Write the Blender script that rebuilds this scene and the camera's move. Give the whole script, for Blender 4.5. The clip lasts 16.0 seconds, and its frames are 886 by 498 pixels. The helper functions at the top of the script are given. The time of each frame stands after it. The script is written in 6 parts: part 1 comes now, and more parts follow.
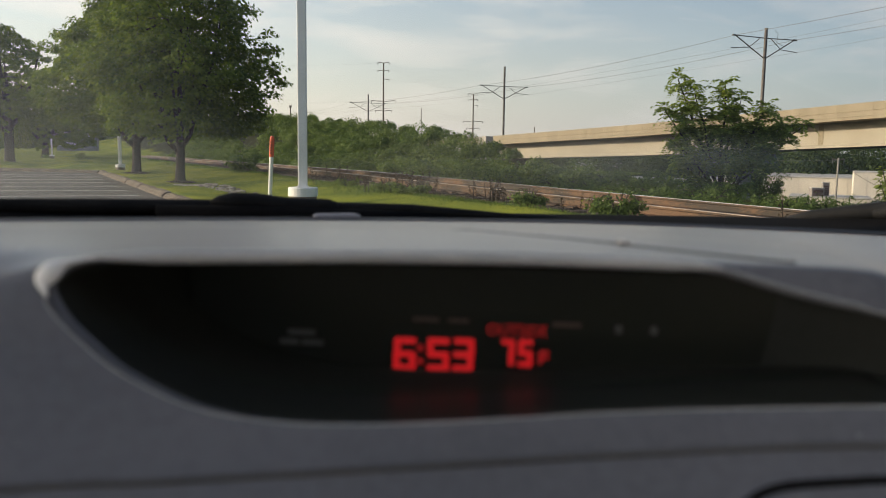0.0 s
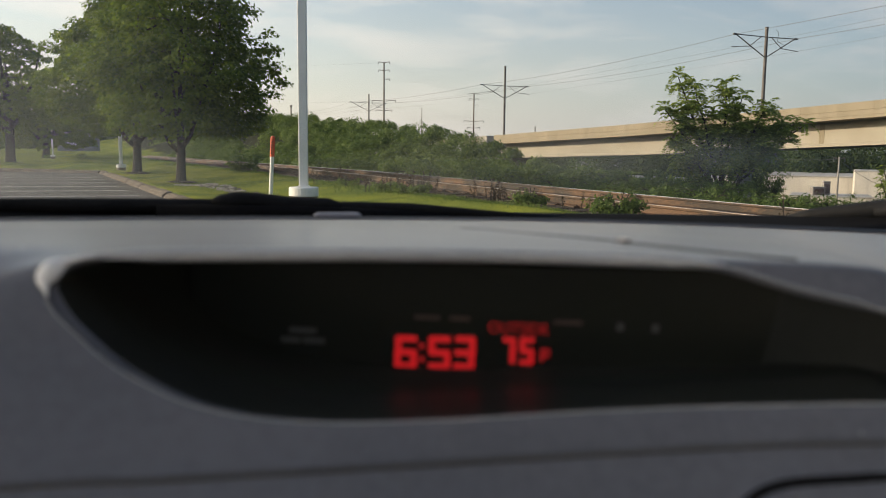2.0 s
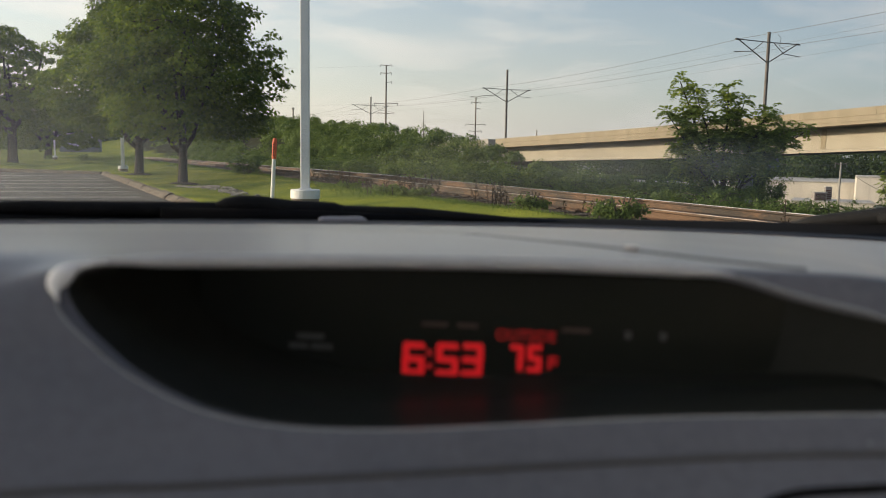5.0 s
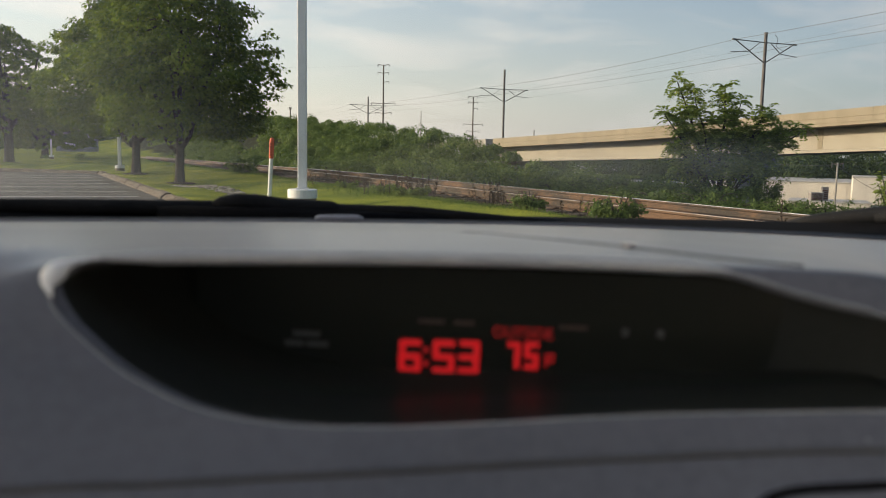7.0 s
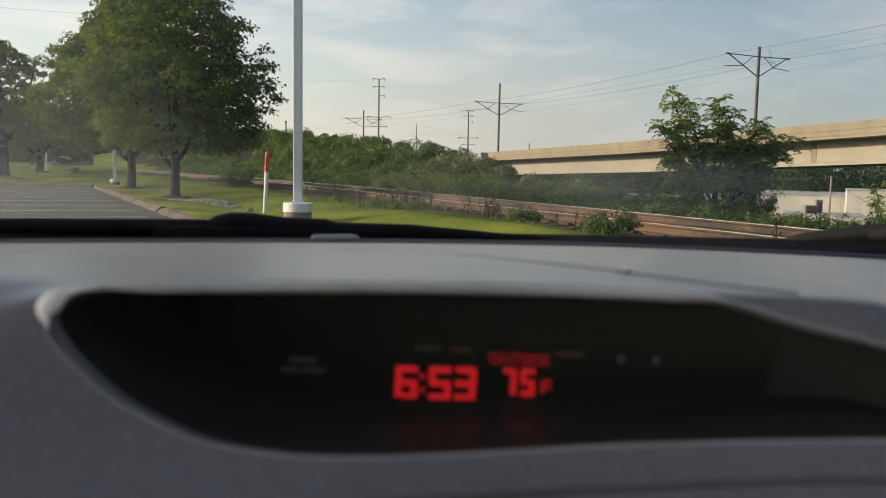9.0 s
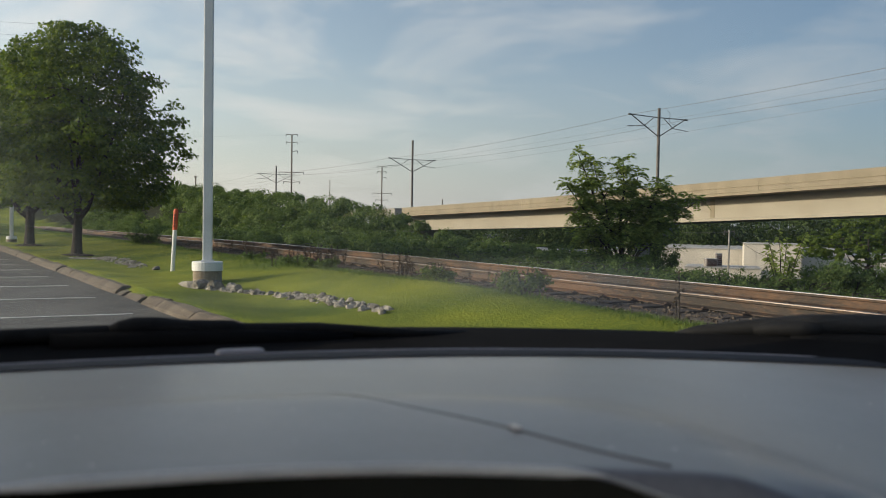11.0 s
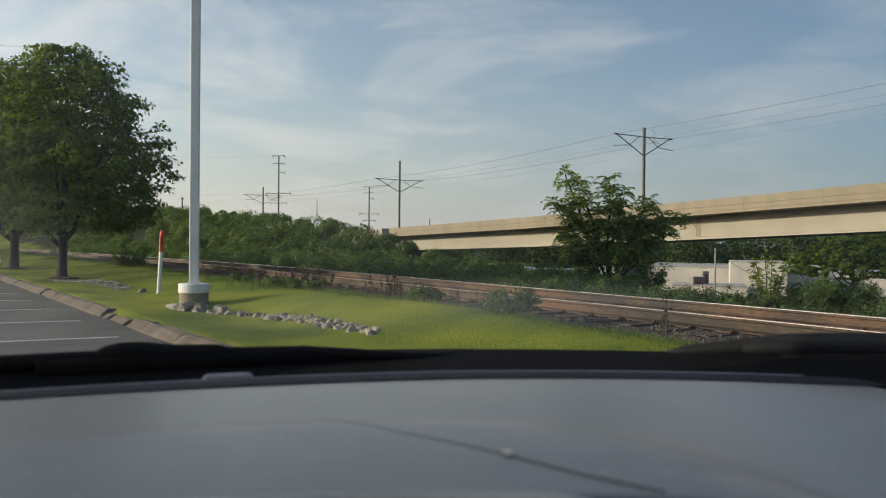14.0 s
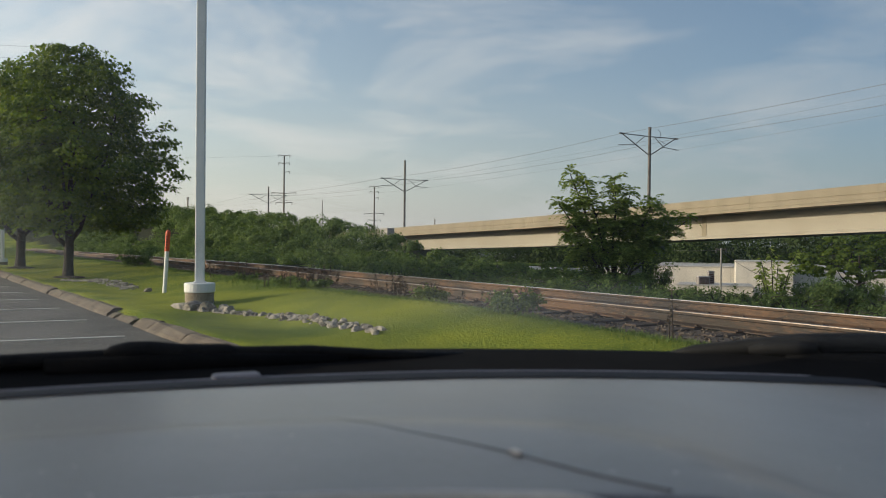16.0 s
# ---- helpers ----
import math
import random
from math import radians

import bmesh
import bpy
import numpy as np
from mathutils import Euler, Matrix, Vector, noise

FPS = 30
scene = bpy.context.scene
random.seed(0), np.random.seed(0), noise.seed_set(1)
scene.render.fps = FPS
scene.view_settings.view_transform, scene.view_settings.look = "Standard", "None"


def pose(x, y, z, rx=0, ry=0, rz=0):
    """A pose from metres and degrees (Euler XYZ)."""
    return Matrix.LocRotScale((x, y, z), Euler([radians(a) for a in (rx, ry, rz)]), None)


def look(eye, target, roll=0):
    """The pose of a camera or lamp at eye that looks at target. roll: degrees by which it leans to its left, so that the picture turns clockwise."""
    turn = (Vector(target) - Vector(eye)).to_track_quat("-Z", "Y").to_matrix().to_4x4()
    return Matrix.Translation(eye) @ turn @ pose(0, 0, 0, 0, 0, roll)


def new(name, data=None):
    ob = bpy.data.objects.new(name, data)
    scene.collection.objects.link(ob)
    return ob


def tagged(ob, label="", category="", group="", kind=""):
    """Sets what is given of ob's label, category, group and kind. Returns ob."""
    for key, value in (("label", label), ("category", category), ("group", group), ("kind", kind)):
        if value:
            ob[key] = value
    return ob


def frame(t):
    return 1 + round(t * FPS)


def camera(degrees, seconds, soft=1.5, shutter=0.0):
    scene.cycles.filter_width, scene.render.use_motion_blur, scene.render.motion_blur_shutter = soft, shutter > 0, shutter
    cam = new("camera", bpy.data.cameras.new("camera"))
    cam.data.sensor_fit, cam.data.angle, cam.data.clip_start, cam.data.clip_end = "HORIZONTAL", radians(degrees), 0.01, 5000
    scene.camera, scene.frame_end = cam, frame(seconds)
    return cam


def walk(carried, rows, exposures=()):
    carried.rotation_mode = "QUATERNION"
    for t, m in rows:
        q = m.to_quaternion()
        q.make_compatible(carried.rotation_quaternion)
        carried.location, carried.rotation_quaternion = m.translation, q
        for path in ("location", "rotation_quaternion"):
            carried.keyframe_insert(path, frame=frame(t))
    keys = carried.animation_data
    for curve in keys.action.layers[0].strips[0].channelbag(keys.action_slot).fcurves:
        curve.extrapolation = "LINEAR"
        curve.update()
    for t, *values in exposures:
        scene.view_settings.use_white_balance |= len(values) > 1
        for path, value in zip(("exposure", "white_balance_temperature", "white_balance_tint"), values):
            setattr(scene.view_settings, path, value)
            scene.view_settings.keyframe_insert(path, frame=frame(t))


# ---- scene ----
cam = camera(57.25, 16.0, soft=1.0)
cam.data.dof.use_dof, cam.data.dof.focus_distance, cam.data.dof.aperture_fstop = True, 30.0, 12.5


def held(x, y, z, yaw, pitch, roll):
    """Pose of the phone: heading to the left of +y, tilt up and lean, in degrees."""
    a, b = radians(yaw), radians(pitch)
    way = Vector((-math.sin(a) * math.cos(b), math.cos(a) * math.cos(b), math.sin(b)))
    return look((x, y, z), Vector((x, y, z)) + way, roll)


# seconds, place, heading, tilt, lean
PATH = [
    (0, 0.0000, 0.0000, 1.2000, 7.20, -7.02, 0.77),
    (0.5, -0.0001, 0.0003, 1.2002, 7.24, -7.00, 0.73),
    (1, -0.0001, -0.0005, 1.2006, 7.30, -6.95, 0.72),
    (1.5, 0.0001, -0.0003, 1.2003, 7.24, -6.98, 0.73),
    (2, -0.0001, 0.0002, 1.1994, 7.26, -7.05, 0.66),
    (2.5, -0.0008, -0.0002, 1.2003, 7.14, -7.03, 0.72),
    (3, -0.0008, -0.0001, 1.2002, 7.14, -6.99, 0.69),
    (3.5, -0.0009, -0.0003, 1.1999, 7.13, -7.05, 0.75),
    (4, -0.0019, -0.0006, 1.2013, 7.26, -6.93, 0.91),
    (6.5, -0.0028, 0.0003, 1.1997, 7.28, -6.81, 1.11),
    (7, -0.0025, 0.0007, 1.1996, 7.14, -6.84, 1.06),
    (7.5, -0.0021, 0.0010, 1.1992, 7.15, -6.90, 1.03),
    (8, -0.0024, 0.0009, 1.1990, 7.25, -6.88, 1.02),
    (8.5, -0.0026, 0.0009, 1.1991, 7.20, -6.80, 0.97),
    (9, -0.0028, 0.0005, 1.2043, 6.84, -5.90, 1.02),
    (9.5, 0.0007, -0.0076, 1.2278, 4.69, -4.52, 1.56),
    (10, 0.0060, -0.0103, 1.2348, 3.34, -3.40, 1.59),
    (10.2, 0.0049, -0.0093, 1.2435, 2.21, -2.99, 1.66),
    (12.5, 0.0034, -0.0110, 1.2495, 0.29, -1.06, 0.63),
    (13, 0.0035, -0.0081, 1.2491, 0.18, -0.74, 0.56),
    (13.5, 0.0032, -0.0074, 1.2493, 0.06, -0.62, 0.59),
    (14, 0.0028, -0.0081, 1.2495, -0.00, -0.50, 0.54),
    (14.5, 0.0019, -0.0101, 1.2499, -0.03, -0.55, 0.57),
    (15, 0.0023, -0.0084, 1.2495, 0.17, -0.50, 0.55),
    (15.5, 0.0019, -0.0085, 1.2491, 0.22, -0.50, 0.55),
    (16, 0.0014, -0.0105, 1.2498, 0.36, -0.53, 0.58),
]
walk(cam, [(t, held(*row)) for t, *row in PATH], exposures=[(0.0, 0.66, 6330, 9), (8.5, 0.66, 6330, 9), (9.5, 0.57, 6150, 7), (12.5, 0.42, 5950, 6), (16.0, 0.42, 5950, 6)])

# ---- world, sun ----
SUN_EL, SUN_AZ = radians(15.0), radians(-95.0)          # heading of the sun: clockwise from +y
world = bpy.data.worlds.new("sky")
scene.world = world
world.use_nodes = True
wn, wl = world.node_tree.nodes, world.node_tree.links
wn.clear()


def wnode(kind, **kw):
    n = wn.new(kind)
    for k, v in kw.items():
        n.inputs[k].default_value = v
    return n


sky = wn.new("ShaderNodeTexSky")
sky.sky_type, sky.sun_disc = "NISHITA", False
sky.sun_elevation, sky.sun_rotation = SUN_EL, SUN_AZ
sky.air_density, sky.dust_density, sky.ozone_density = 1.0, 1.2, 1.6
coord = wn.new("ShaderNodeTexCoord")
sep = wn.new("ShaderNodeSeparateXYZ")
wl.new(coord.outputs["Generated"], sep.inputs[0])
rise = wn.new("ShaderNodeMath"); rise.operation = "ADD"; rise.inputs[1].default_value = 0.16
wl.new(sep.outputs["Z"], rise.inputs[0])
flat_x = wn.new("ShaderNodeMath"); flat_x.operation = "DIVIDE"
flat_y = wn.new("ShaderNodeMath"); flat_y.operation = "DIVIDE"
for axis, div in (("X", flat_x), ("Y", flat_y)):
    wl.new(sep.outputs[axis], div.inputs[0]); wl.new(rise.outputs[0], div.inputs[1])
comb = wn.new("ShaderNodeCombineXYZ")
wl.new(flat_x.outputs[0], comb.inputs[0]); wl.new(flat_y.outputs[0], comb.inputs[1])
clouds = wnode("ShaderNodeTexNoise", Scale=1.15, Detail=7.0, Roughness=0.58, Distortion=0.5)
wl.new(comb.outputs[0], clouds.inputs["Vector"])
cover = wn.new("ShaderNodeValToRGB")
cover.color_ramp.elements[0].position, cover.color_ramp.elements[1].position = 0.47, 0.74
cover.color_ramp.elements[0].color, cover.color_ramp.elements[1].color = (0, 0, 0, 1), (0.75, 0.75, 0.75, 1)
wl.new(clouds.outputs["Fac"], cover.inputs[0])
mixer = wn.new("ShaderNodeMix"); mixer.data_type = "RGBA"
mixer.inputs[7].default_value = (6.6, 5.9, 5.3, 1)
wl.new(cover.outputs[0], mixer.inputs[0]); wl.new(sky.outputs[0], mixer.inputs[6])
haze = wn.new("ShaderNodeValToRGB")
for at, v in ((0.0, 0.88), (0.07, 0.62), (0.20, 0.30), (0.45, 0.10)):
    e = haze.color_ramp.elements[0] if at == 0.0 else haze.color_ramp.elements.new(at)
    e.position, e.color = at, (v, v, v, 1)
haze.color_ramp.elements.remove(haze.color_ramp.elements[-1])
wl.new(sep.outputs["Z"], haze.inputs[0])
misty = wn.new("ShaderNodeMix"); misty.data_type = "RGBA"
misty.inputs[7].default_value = (4.60, 4.25, 3.90, 1)
wl.new(haze.outputs[0], misty.inputs[0]); wl.new(mixer.outputs[2], misty.inputs[6])
bg = wnode("ShaderNodeBackground", Strength=0.107)
# the hazy air is brighter towards the sun's side
side = wn.new("ShaderNodeVectorMath"); side.operation = "MULTIPLY_ADD"
side.inputs[1].default_value, side.inputs[2].default_value = (-0.86, -0.70, -0.52), (1.0, 1.0, 1.0)
wl.new(sep.outputs["X"], side.inputs[0])
lit = wn.new("ShaderNodeMix"); lit.data_type = "RGBA"; lit.blend_type = "MULTIPLY"; lit.inputs[0].default_value = 1.0
wl.new(misty.outputs[2], lit.inputs[6]); wl.new(side.outputs[0], lit.inputs[7])
wl.new(lit.outputs[2], bg.inputs[0])
wout = wn.new("ShaderNodeOutputWorld")
wl.new(bg.outputs[0], wout.inputs[0])

sun_way = Vector((math.sin(SUN_AZ) * math.cos(SUN_EL), math.cos(SUN_AZ) * math.cos(SUN_EL), math.sin(SUN_EL)))
sun = new("sun", bpy.data.lights.new("sun", "SUN"))
sun.data.energy, sun.data.angle, sun.data.color = 3.4, radians(0.6), (1.0, 0.80, 0.55)
sun.matrix_world = look(sun_way * 50, (0, 0, 0))
rng = np.random.default_rng(7)


# ---- materials ----
def rgba(c):
    return (*c, 1.0)


def material(name, color, dark=None, rough=0.7, metal=0.0, scale=4.0, fine=60.0, bump=0.2, dist=0.01, spread=(0.35, 0.65), coat=0.0,
             per="", stretch=(1, 1, 1), spec=0.5):
    """A surface of two colours mixed by noise at two scales, with fine relief; per: 'object' or 'island' adds a random shade."""
    m = bpy.data.materials.new(name)
    m.use_nodes = True
    n, l = m.node_tree.nodes, m.node_tree.links
    p = n["Principled BSDF"]
    p.inputs["Roughness"].default_value, p.inputs["Metallic"].default_value = rough, metal
    p.inputs["Coat Weight"].default_value, p.inputs["Specular IOR Level"].default_value = coat, spec
    dark = dark or tuple(c * 0.6 for c in color)
    tc, mp = n.new("ShaderNodeTexCoord"), n.new("ShaderNodeMapping")
    mp.inputs["Scale"].default_value = stretch
    l.new(tc.outputs["Object"], mp.inputs[0])
    big, small = n.new("ShaderNodeTexNoise"), n.new("ShaderNodeTexNoise")
    big.inputs["Scale"].default_value, big.inputs["Detail"].default_value = scale, 6
    small.inputs["Scale"].default_value, small.inputs["Detail"].default_value = fine, 4
    for t in (big, small):
        l.new(mp.outputs[0], t.inputs["Vector"])
    add = n.new("ShaderNodeMath"); add.operation = "MULTIPLY_ADD"; add.inputs[1].default_value = 0.45
    l.new(small.outputs["Fac"], add.inputs[0]); l.new(big.outputs["Fac"], add.inputs[2])
    sub = n.new("ShaderNodeMath"); sub.operation = "SUBTRACT"; sub.inputs[1].default_value = 0.225
    l.new(add.outputs[0], sub.inputs[0])
    last = sub
    if per:
        src = n.new("ShaderNodeObjectInfo") if per == "object" else n.new("ShaderNodeNewGeometry")
        more = n.new("ShaderNodeMath"); more.operation = "MULTIPLY_ADD"; more.inputs[1].default_value = 0.36
        l.new(src.outputs["Random" if per == "object" else "Random Per Island"], more.inputs[0])
        shift = n.new("ShaderNodeMath"); shift.operation = "SUBTRACT"; shift.inputs[1].default_value = 0.18
        l.new(sub.outputs[0], more.inputs[2]); l.new(more.outputs[0], shift.inputs[0])
        last = shift
    ramp = n.new("ShaderNodeValToRGB")
    ramp.color_ramp.elements[0].position, ramp.color_ramp.elements[1].position = spread
    ramp.color_ramp.elements[0].color, ramp.color_ramp.elements[1].color = rgba(dark), rgba(color)
    l.new(last.outputs[0], ramp.inputs[0]); l.new(ramp.outputs[0], p.inputs["Base Color"])
    if bump:
        b = n.new("ShaderNodeBump")
        b.inputs["Strength"].default_value, b.inputs["Distance"].default_value = bump, dist
        l.new(small.outputs["Fac"], b.inputs["Height"]); l.new(b.outputs[0], p.inputs["Normal"])
    return m


def leaf_material(name, dark, light, glow=0.3, rough=0.68, spread=(0.0, 1.0), patch=0.8):
    m = bpy.data.materials.new(name)
    m.use_nodes = True
    n, l = m.node_tree.nodes, m.node_tree.links
    p, out = n["Principled BSDF"], n["Material Output"]
    geo, ramp = n.new("ShaderNodeNewGeometry"), n.new("ShaderNodeValToRGB")
    ramp.color_ramp.elements[0].color, ramp.color_ramp.elements[1].color = rgba(dark), rgba(light)
    ramp.color_ramp.elements[0].position, ramp.color_ramp.elements[1].position = spread
    tc, big = n.new("ShaderNodeTexCoord"), n.new("ShaderNodeTexNoise")
    big.inputs["Scale"].default_value = patch
    big.inputs["Detail"].default_value = 4
    l.new(tc.outputs["Object"], big.inputs["Vector"])
    add = n.new("ShaderNodeMath"); add.operation = "MULTIPLY_ADD"; add.inputs[1].default_value = 0.6
    off = n.new("ShaderNodeMath"); off.operation = "SUBTRACT"; off.inputs[1].default_value = 0.3
    l.new(geo.outputs["Random Per Island"], add.inputs[0]); l.new(big.outputs["Fac"], add.inputs[2])
    l.new(add.outputs[0], off.inputs[0]); l.new(off.outputs[0], ramp.inputs[0])
    p.inputs["Roughness"].default_value = rough
    p.inputs["Specular IOR Level"].default_value = 0.15
    tr, mix = n.new("ShaderNodeBsdfTranslucent"), n.new("ShaderNodeMixShader")
    mix.inputs[0].default_value = glow
    hue = n.new("ShaderNodeMix"); hue.data_type = "RGBA"; hue.blend_type = "MULTIPLY"; hue.inputs[0].default_value = 1.0
    hue.inputs[7].default_value = (1.5, 1.5, 0.5, 1)
    l.new(ramp.outputs[0], p.inputs["Base Color"]); l.new(ramp.outputs[0], hue.inputs[6]); l.new(hue.outputs[2], tr.inputs["Color"])
    l.new(p.outputs[0], mix.inputs[1]); l.new(tr.outputs[0], mix.inputs[2]); l.new(mix.outputs[0], out.inputs["Surface"])
    return m


def glow_material(name, color, strength):
    m = bpy.data.materials.new(name)
    m.use_nodes = True
    p = m.node_tree.nodes["Principled BSDF"]
    p.inputs["Base Color"].default_value = (0.02, 0.0, 0.0, 1)
    p.inputs["Emission Color"].default_value, p.inputs["Emission Strength"].default_value = rgba(color), strength
    return m


ASPHALT = material("asphalt", (0.104, 0.095, 0.087), (0.052, 0.048, 0.045), rough=0.85, scale=0.8, fine=60, bump=0.5, dist=0.006)
LINE_PAINT = material("line_paint", (0.62, 0.61, 0.58), (0.30, 0.29, 0.27), rough=0.7, scale=2.5, fine=40, spread=(0.25, 0.5))
KERB = material("kerb_concrete", (0.175, 0.140, 0.105), (0.070, 0.056, 0.044), rough=0.9, scale=1.6, fine=35, bump=0.8)
LAWN = material("lawn", (0.240, 0.262, 0.028), (0.078, 0.118, 0.016), rough=0.9, scale=0.45, fine=30, bump=0.8, dist=0.03, spec=0.15)


def add_undergrowth(m):
    """Beyond the track the lawn gives way to dark leaf litter."""
    n, l = m.node_tree.nodes, m.node_tree.links
    p = n["Principled BSDF"]
    src = p.inputs["Base Color"].links[0].from_socket
    tc, dot, step, mix = n.new("ShaderNodeTexCoord"), n.new("ShaderNodeVectorMath"), n.new("ShaderNodeMapRange"), n.new("ShaderNodeMix")
    dot.operation, mix.data_type = "DOT_PRODUCT", "RGBA"
    dot.inputs[1].default_value = (0.8495, 0.5275, 0.0)
    l.new(tc.outputs["Object"], dot.inputs[0]); l.new(dot.outputs["Value"], step.inputs[0])
    step.inputs[1].default_value, step.inputs[2].default_value = 10.0, 11.6
    l.new(step.outputs[0], mix.inputs[0]); l.new(src, mix.inputs[6])
    mix.inputs[7].default_value = (0.030, 0.034, 0.014, 1)
    l.new(mix.outputs[2], p.inputs["Base Color"])


add_undergrowth(LAWN)
BALLAST = material("ballast", (0.115, 0.092, 0.076), (0.042, 0.034, 0.030), rough=0.95, scale=1.2, fine=16, bump=1.0, dist=0.05)
BALLAST_STONE = material("ballast_stone", (0.130, 0.100, 0.074), (0.042, 0.032, 0.025), rough=0.9, scale=6, fine=60, per="island")
RUST = material("rusty_steel", (0.108, 0.056, 0.027), (0.026, 0.018, 0.013), rough=0.72, metal=0.0, scale=0.9, fine=11, bump=0.5, spread=(0.40, 0.62), stretch=(1, 1, 3))
RAIL_TOP = material("polished_rail", (0.60, 0.56, 0.51), (0.38, 0.33, 0.29), rough=0.24, metal=1.0, scale=3, fine=80, bump=0.05)
DULL_RAIL = material("dull_rail", (0.42, 0.35, 0.29), (0.20, 0.15, 0.115), rough=0.36, metal=0.8, scale=3, fine=60, bump=0.15)
SLEEPER = material("creosoted_wood", (0.080, 0.058, 0.045), (0.032, 0.025, 0.022), rough=0.9, scale=3, fine=30, stretch=(1, 6, 6), per="object", bump=0.6)
CONCRETE = material("viaduct_concrete", (0.365, 0.335, 0.275), (0.325, 0.295, 0.240), rough=0.85, scale=0.35, fine=8, bump=0.15)
PARAPET = material("parapet_concrete", (0.285, 0.245, 0.178), (0.235, 0.200, 0.142), rough=0.9, scale=0.7, fine=9, bump=0.2, stretch=(1, 1, 0.4))
DULL_CONCRETE = material("grey_concrete", (0.37, 0.35, 0.315), (0.25, 0.235, 0.21), rough=0.9, scale=1.5, fine=30, bump=0.4)
PIER_BASE = material("lamp_base_concrete", (0.33, 0.27, 0.20), (0.19, 0.155, 0.115), rough=0.9, scale=4, fine=40, bump=0.4)
WHITE_PAINT = material("white_paint", (0.78, 0.78, 0.77), (0.62, 0.62, 0.61), rough=0.5, scale=1.2, fine=25, bump=0.05, spread=(0.2, 0.6))
ORANGE = material("orange_plastic", (0.72, 0.115, 0.030), (0.48, 0.07, 0.02), rough=0.5, scale=6, fine=30, bump=0.05)
MARK = material("dark_mark", (0.10, 0.03, 0.02), (0.06, 0.02, 0.015), rough=0.7, bump=0)
GALVANISED = material("weathered_steel_pole", (0.16, 0.145, 0.135), (0.085, 0.075, 0.07), rough=0.65, metal=0.3, scale=1.5, fine=20, bump=0.1)
WIRE = material("wire", (0.09, 0.09, 0.095), (0.06, 0.06, 0.06), rough=0.6, bump=0)
WOOD_POLE = material("weathered_wood_pole", (0.19, 0.15, 0.12), (0.10, 0.08, 0.065), rough=0.9, stretch=(1, 1, 0.1), scale=4, fine=30)
POLE_GREY = material("pale_pole", (0.36, 0.34, 0.31), (0.26, 0.245, 0.22), rough=0.85, scale=2, fine=20)
BARK = material("bark", (0.052, 0.042, 0.034), (0.022, 0.018, 0.015), rough=0.95, scale=4, fine=22, stretch=(1, 1, 0.25), bump=1.0, dist=0.03)
ROCK = material("limestone_rock", (0.40, 0.365, 0.315), (0.15, 0.134, 0.115), rough=0.9, scale=5, fine=40, bump=0.7, per="object")
MULCH = material("mulch", (0.055, 0.038, 0.028), (0.022, 0.016, 0.013), rough=1.0, scale=5, fine=40, bump=1.0, dist=0.03)
WHITE_WALL = material("white_wall", (0.66, 0.61, 0.53), (0.56, 0.515, 0.445), rough=0.8, scale=0.4, fine=5, bump=0.05)
ROOF_GREY = material("membrane_roof", (0.50, 0.49, 0.47), (0.36, 0.35, 0.34), rough=0.8, scale=0.5, fine=6)
HVAC = material("unit_metal", (0.30, 0.27, 0.25), (0.17, 0.15, 0.14), rough=0.6, scale=2, fine=20)
GREY_SIDING = material("grey_siding", (0.30, 0.31, 0.31), (0.22, 0.225, 0.225), rough=0.8, scale=1, fine=10)
GREEN_SIDING = material("dull_green_siding", (0.220, 0.240, 0.222), (0.170, 0.188, 0.172), rough=0.8, scale=1, fine=10)
DARK_GLASS = material("dark_window", (0.05, 0.055, 0.06), (0.035, 0.04, 0.045), rough=0.1, bump=0)
DASH = material("dash_vinyl", (0.119, 0.126, 0.152), (0.088, 0.093, 0.113), rough=0.44, scale=9, fine=260, bump=0.10, dist=0.0005, spec=0.22, coat=0.55)
DASH_EDGE = material("dash_edge_trim", (0.022, 0.021, 0.027), (0.015, 0.014, 0.018), rough=0.7, scale=9, fine=500, bump=0.1, dist=0.0005, spec=0.2)
RIM = material("edge_rim", (0.215, 0.205, 0.235), (0.175, 0.165, 0.19), rough=0.5, scale=30, fine=400, bump=0.1, dist=0.0004)
LINING = material("dark_lining", (0.10, 0.10, 0.105), (0.075, 0.075, 0.08), rough=0.9, scale=8, fine=200)
LIP_HIGHLIGHT = material("hood_edge_highlight", (0.40, 0.415, 0.44), (0.33, 0.345, 0.365), rough=0.38, scale=30, fine=400, bump=0.05, dist=0.0004)
CORNER_GLINT = material("corner_glint_paint", (0.84, 0.86, 0.88), (0.74, 0.76, 0.78), rough=0.35, scale=40, fine=400, bump=0.05, dist=0.0004)
SEAM = material("seam_groove", (0.080, 0.082, 0.090), (0.062, 0.063, 0.070), rough=0.7, bump=0, spec=0.2)
DASH.node_tree.nodes["Principled BSDF"].inputs["Sheen Weight"].default_value = 0.22
DASH.node_tree.nodes["Principled BSDF"].inputs["Coat Roughness"].default_value = 0.22
DASH.node_tree.nodes["Principled BSDF"].inputs["Coat IOR"].default_value = 1.20
DASH.node_tree.nodes["Principled BSDF"].inputs["Sheen Roughness"].default_value = 0.36


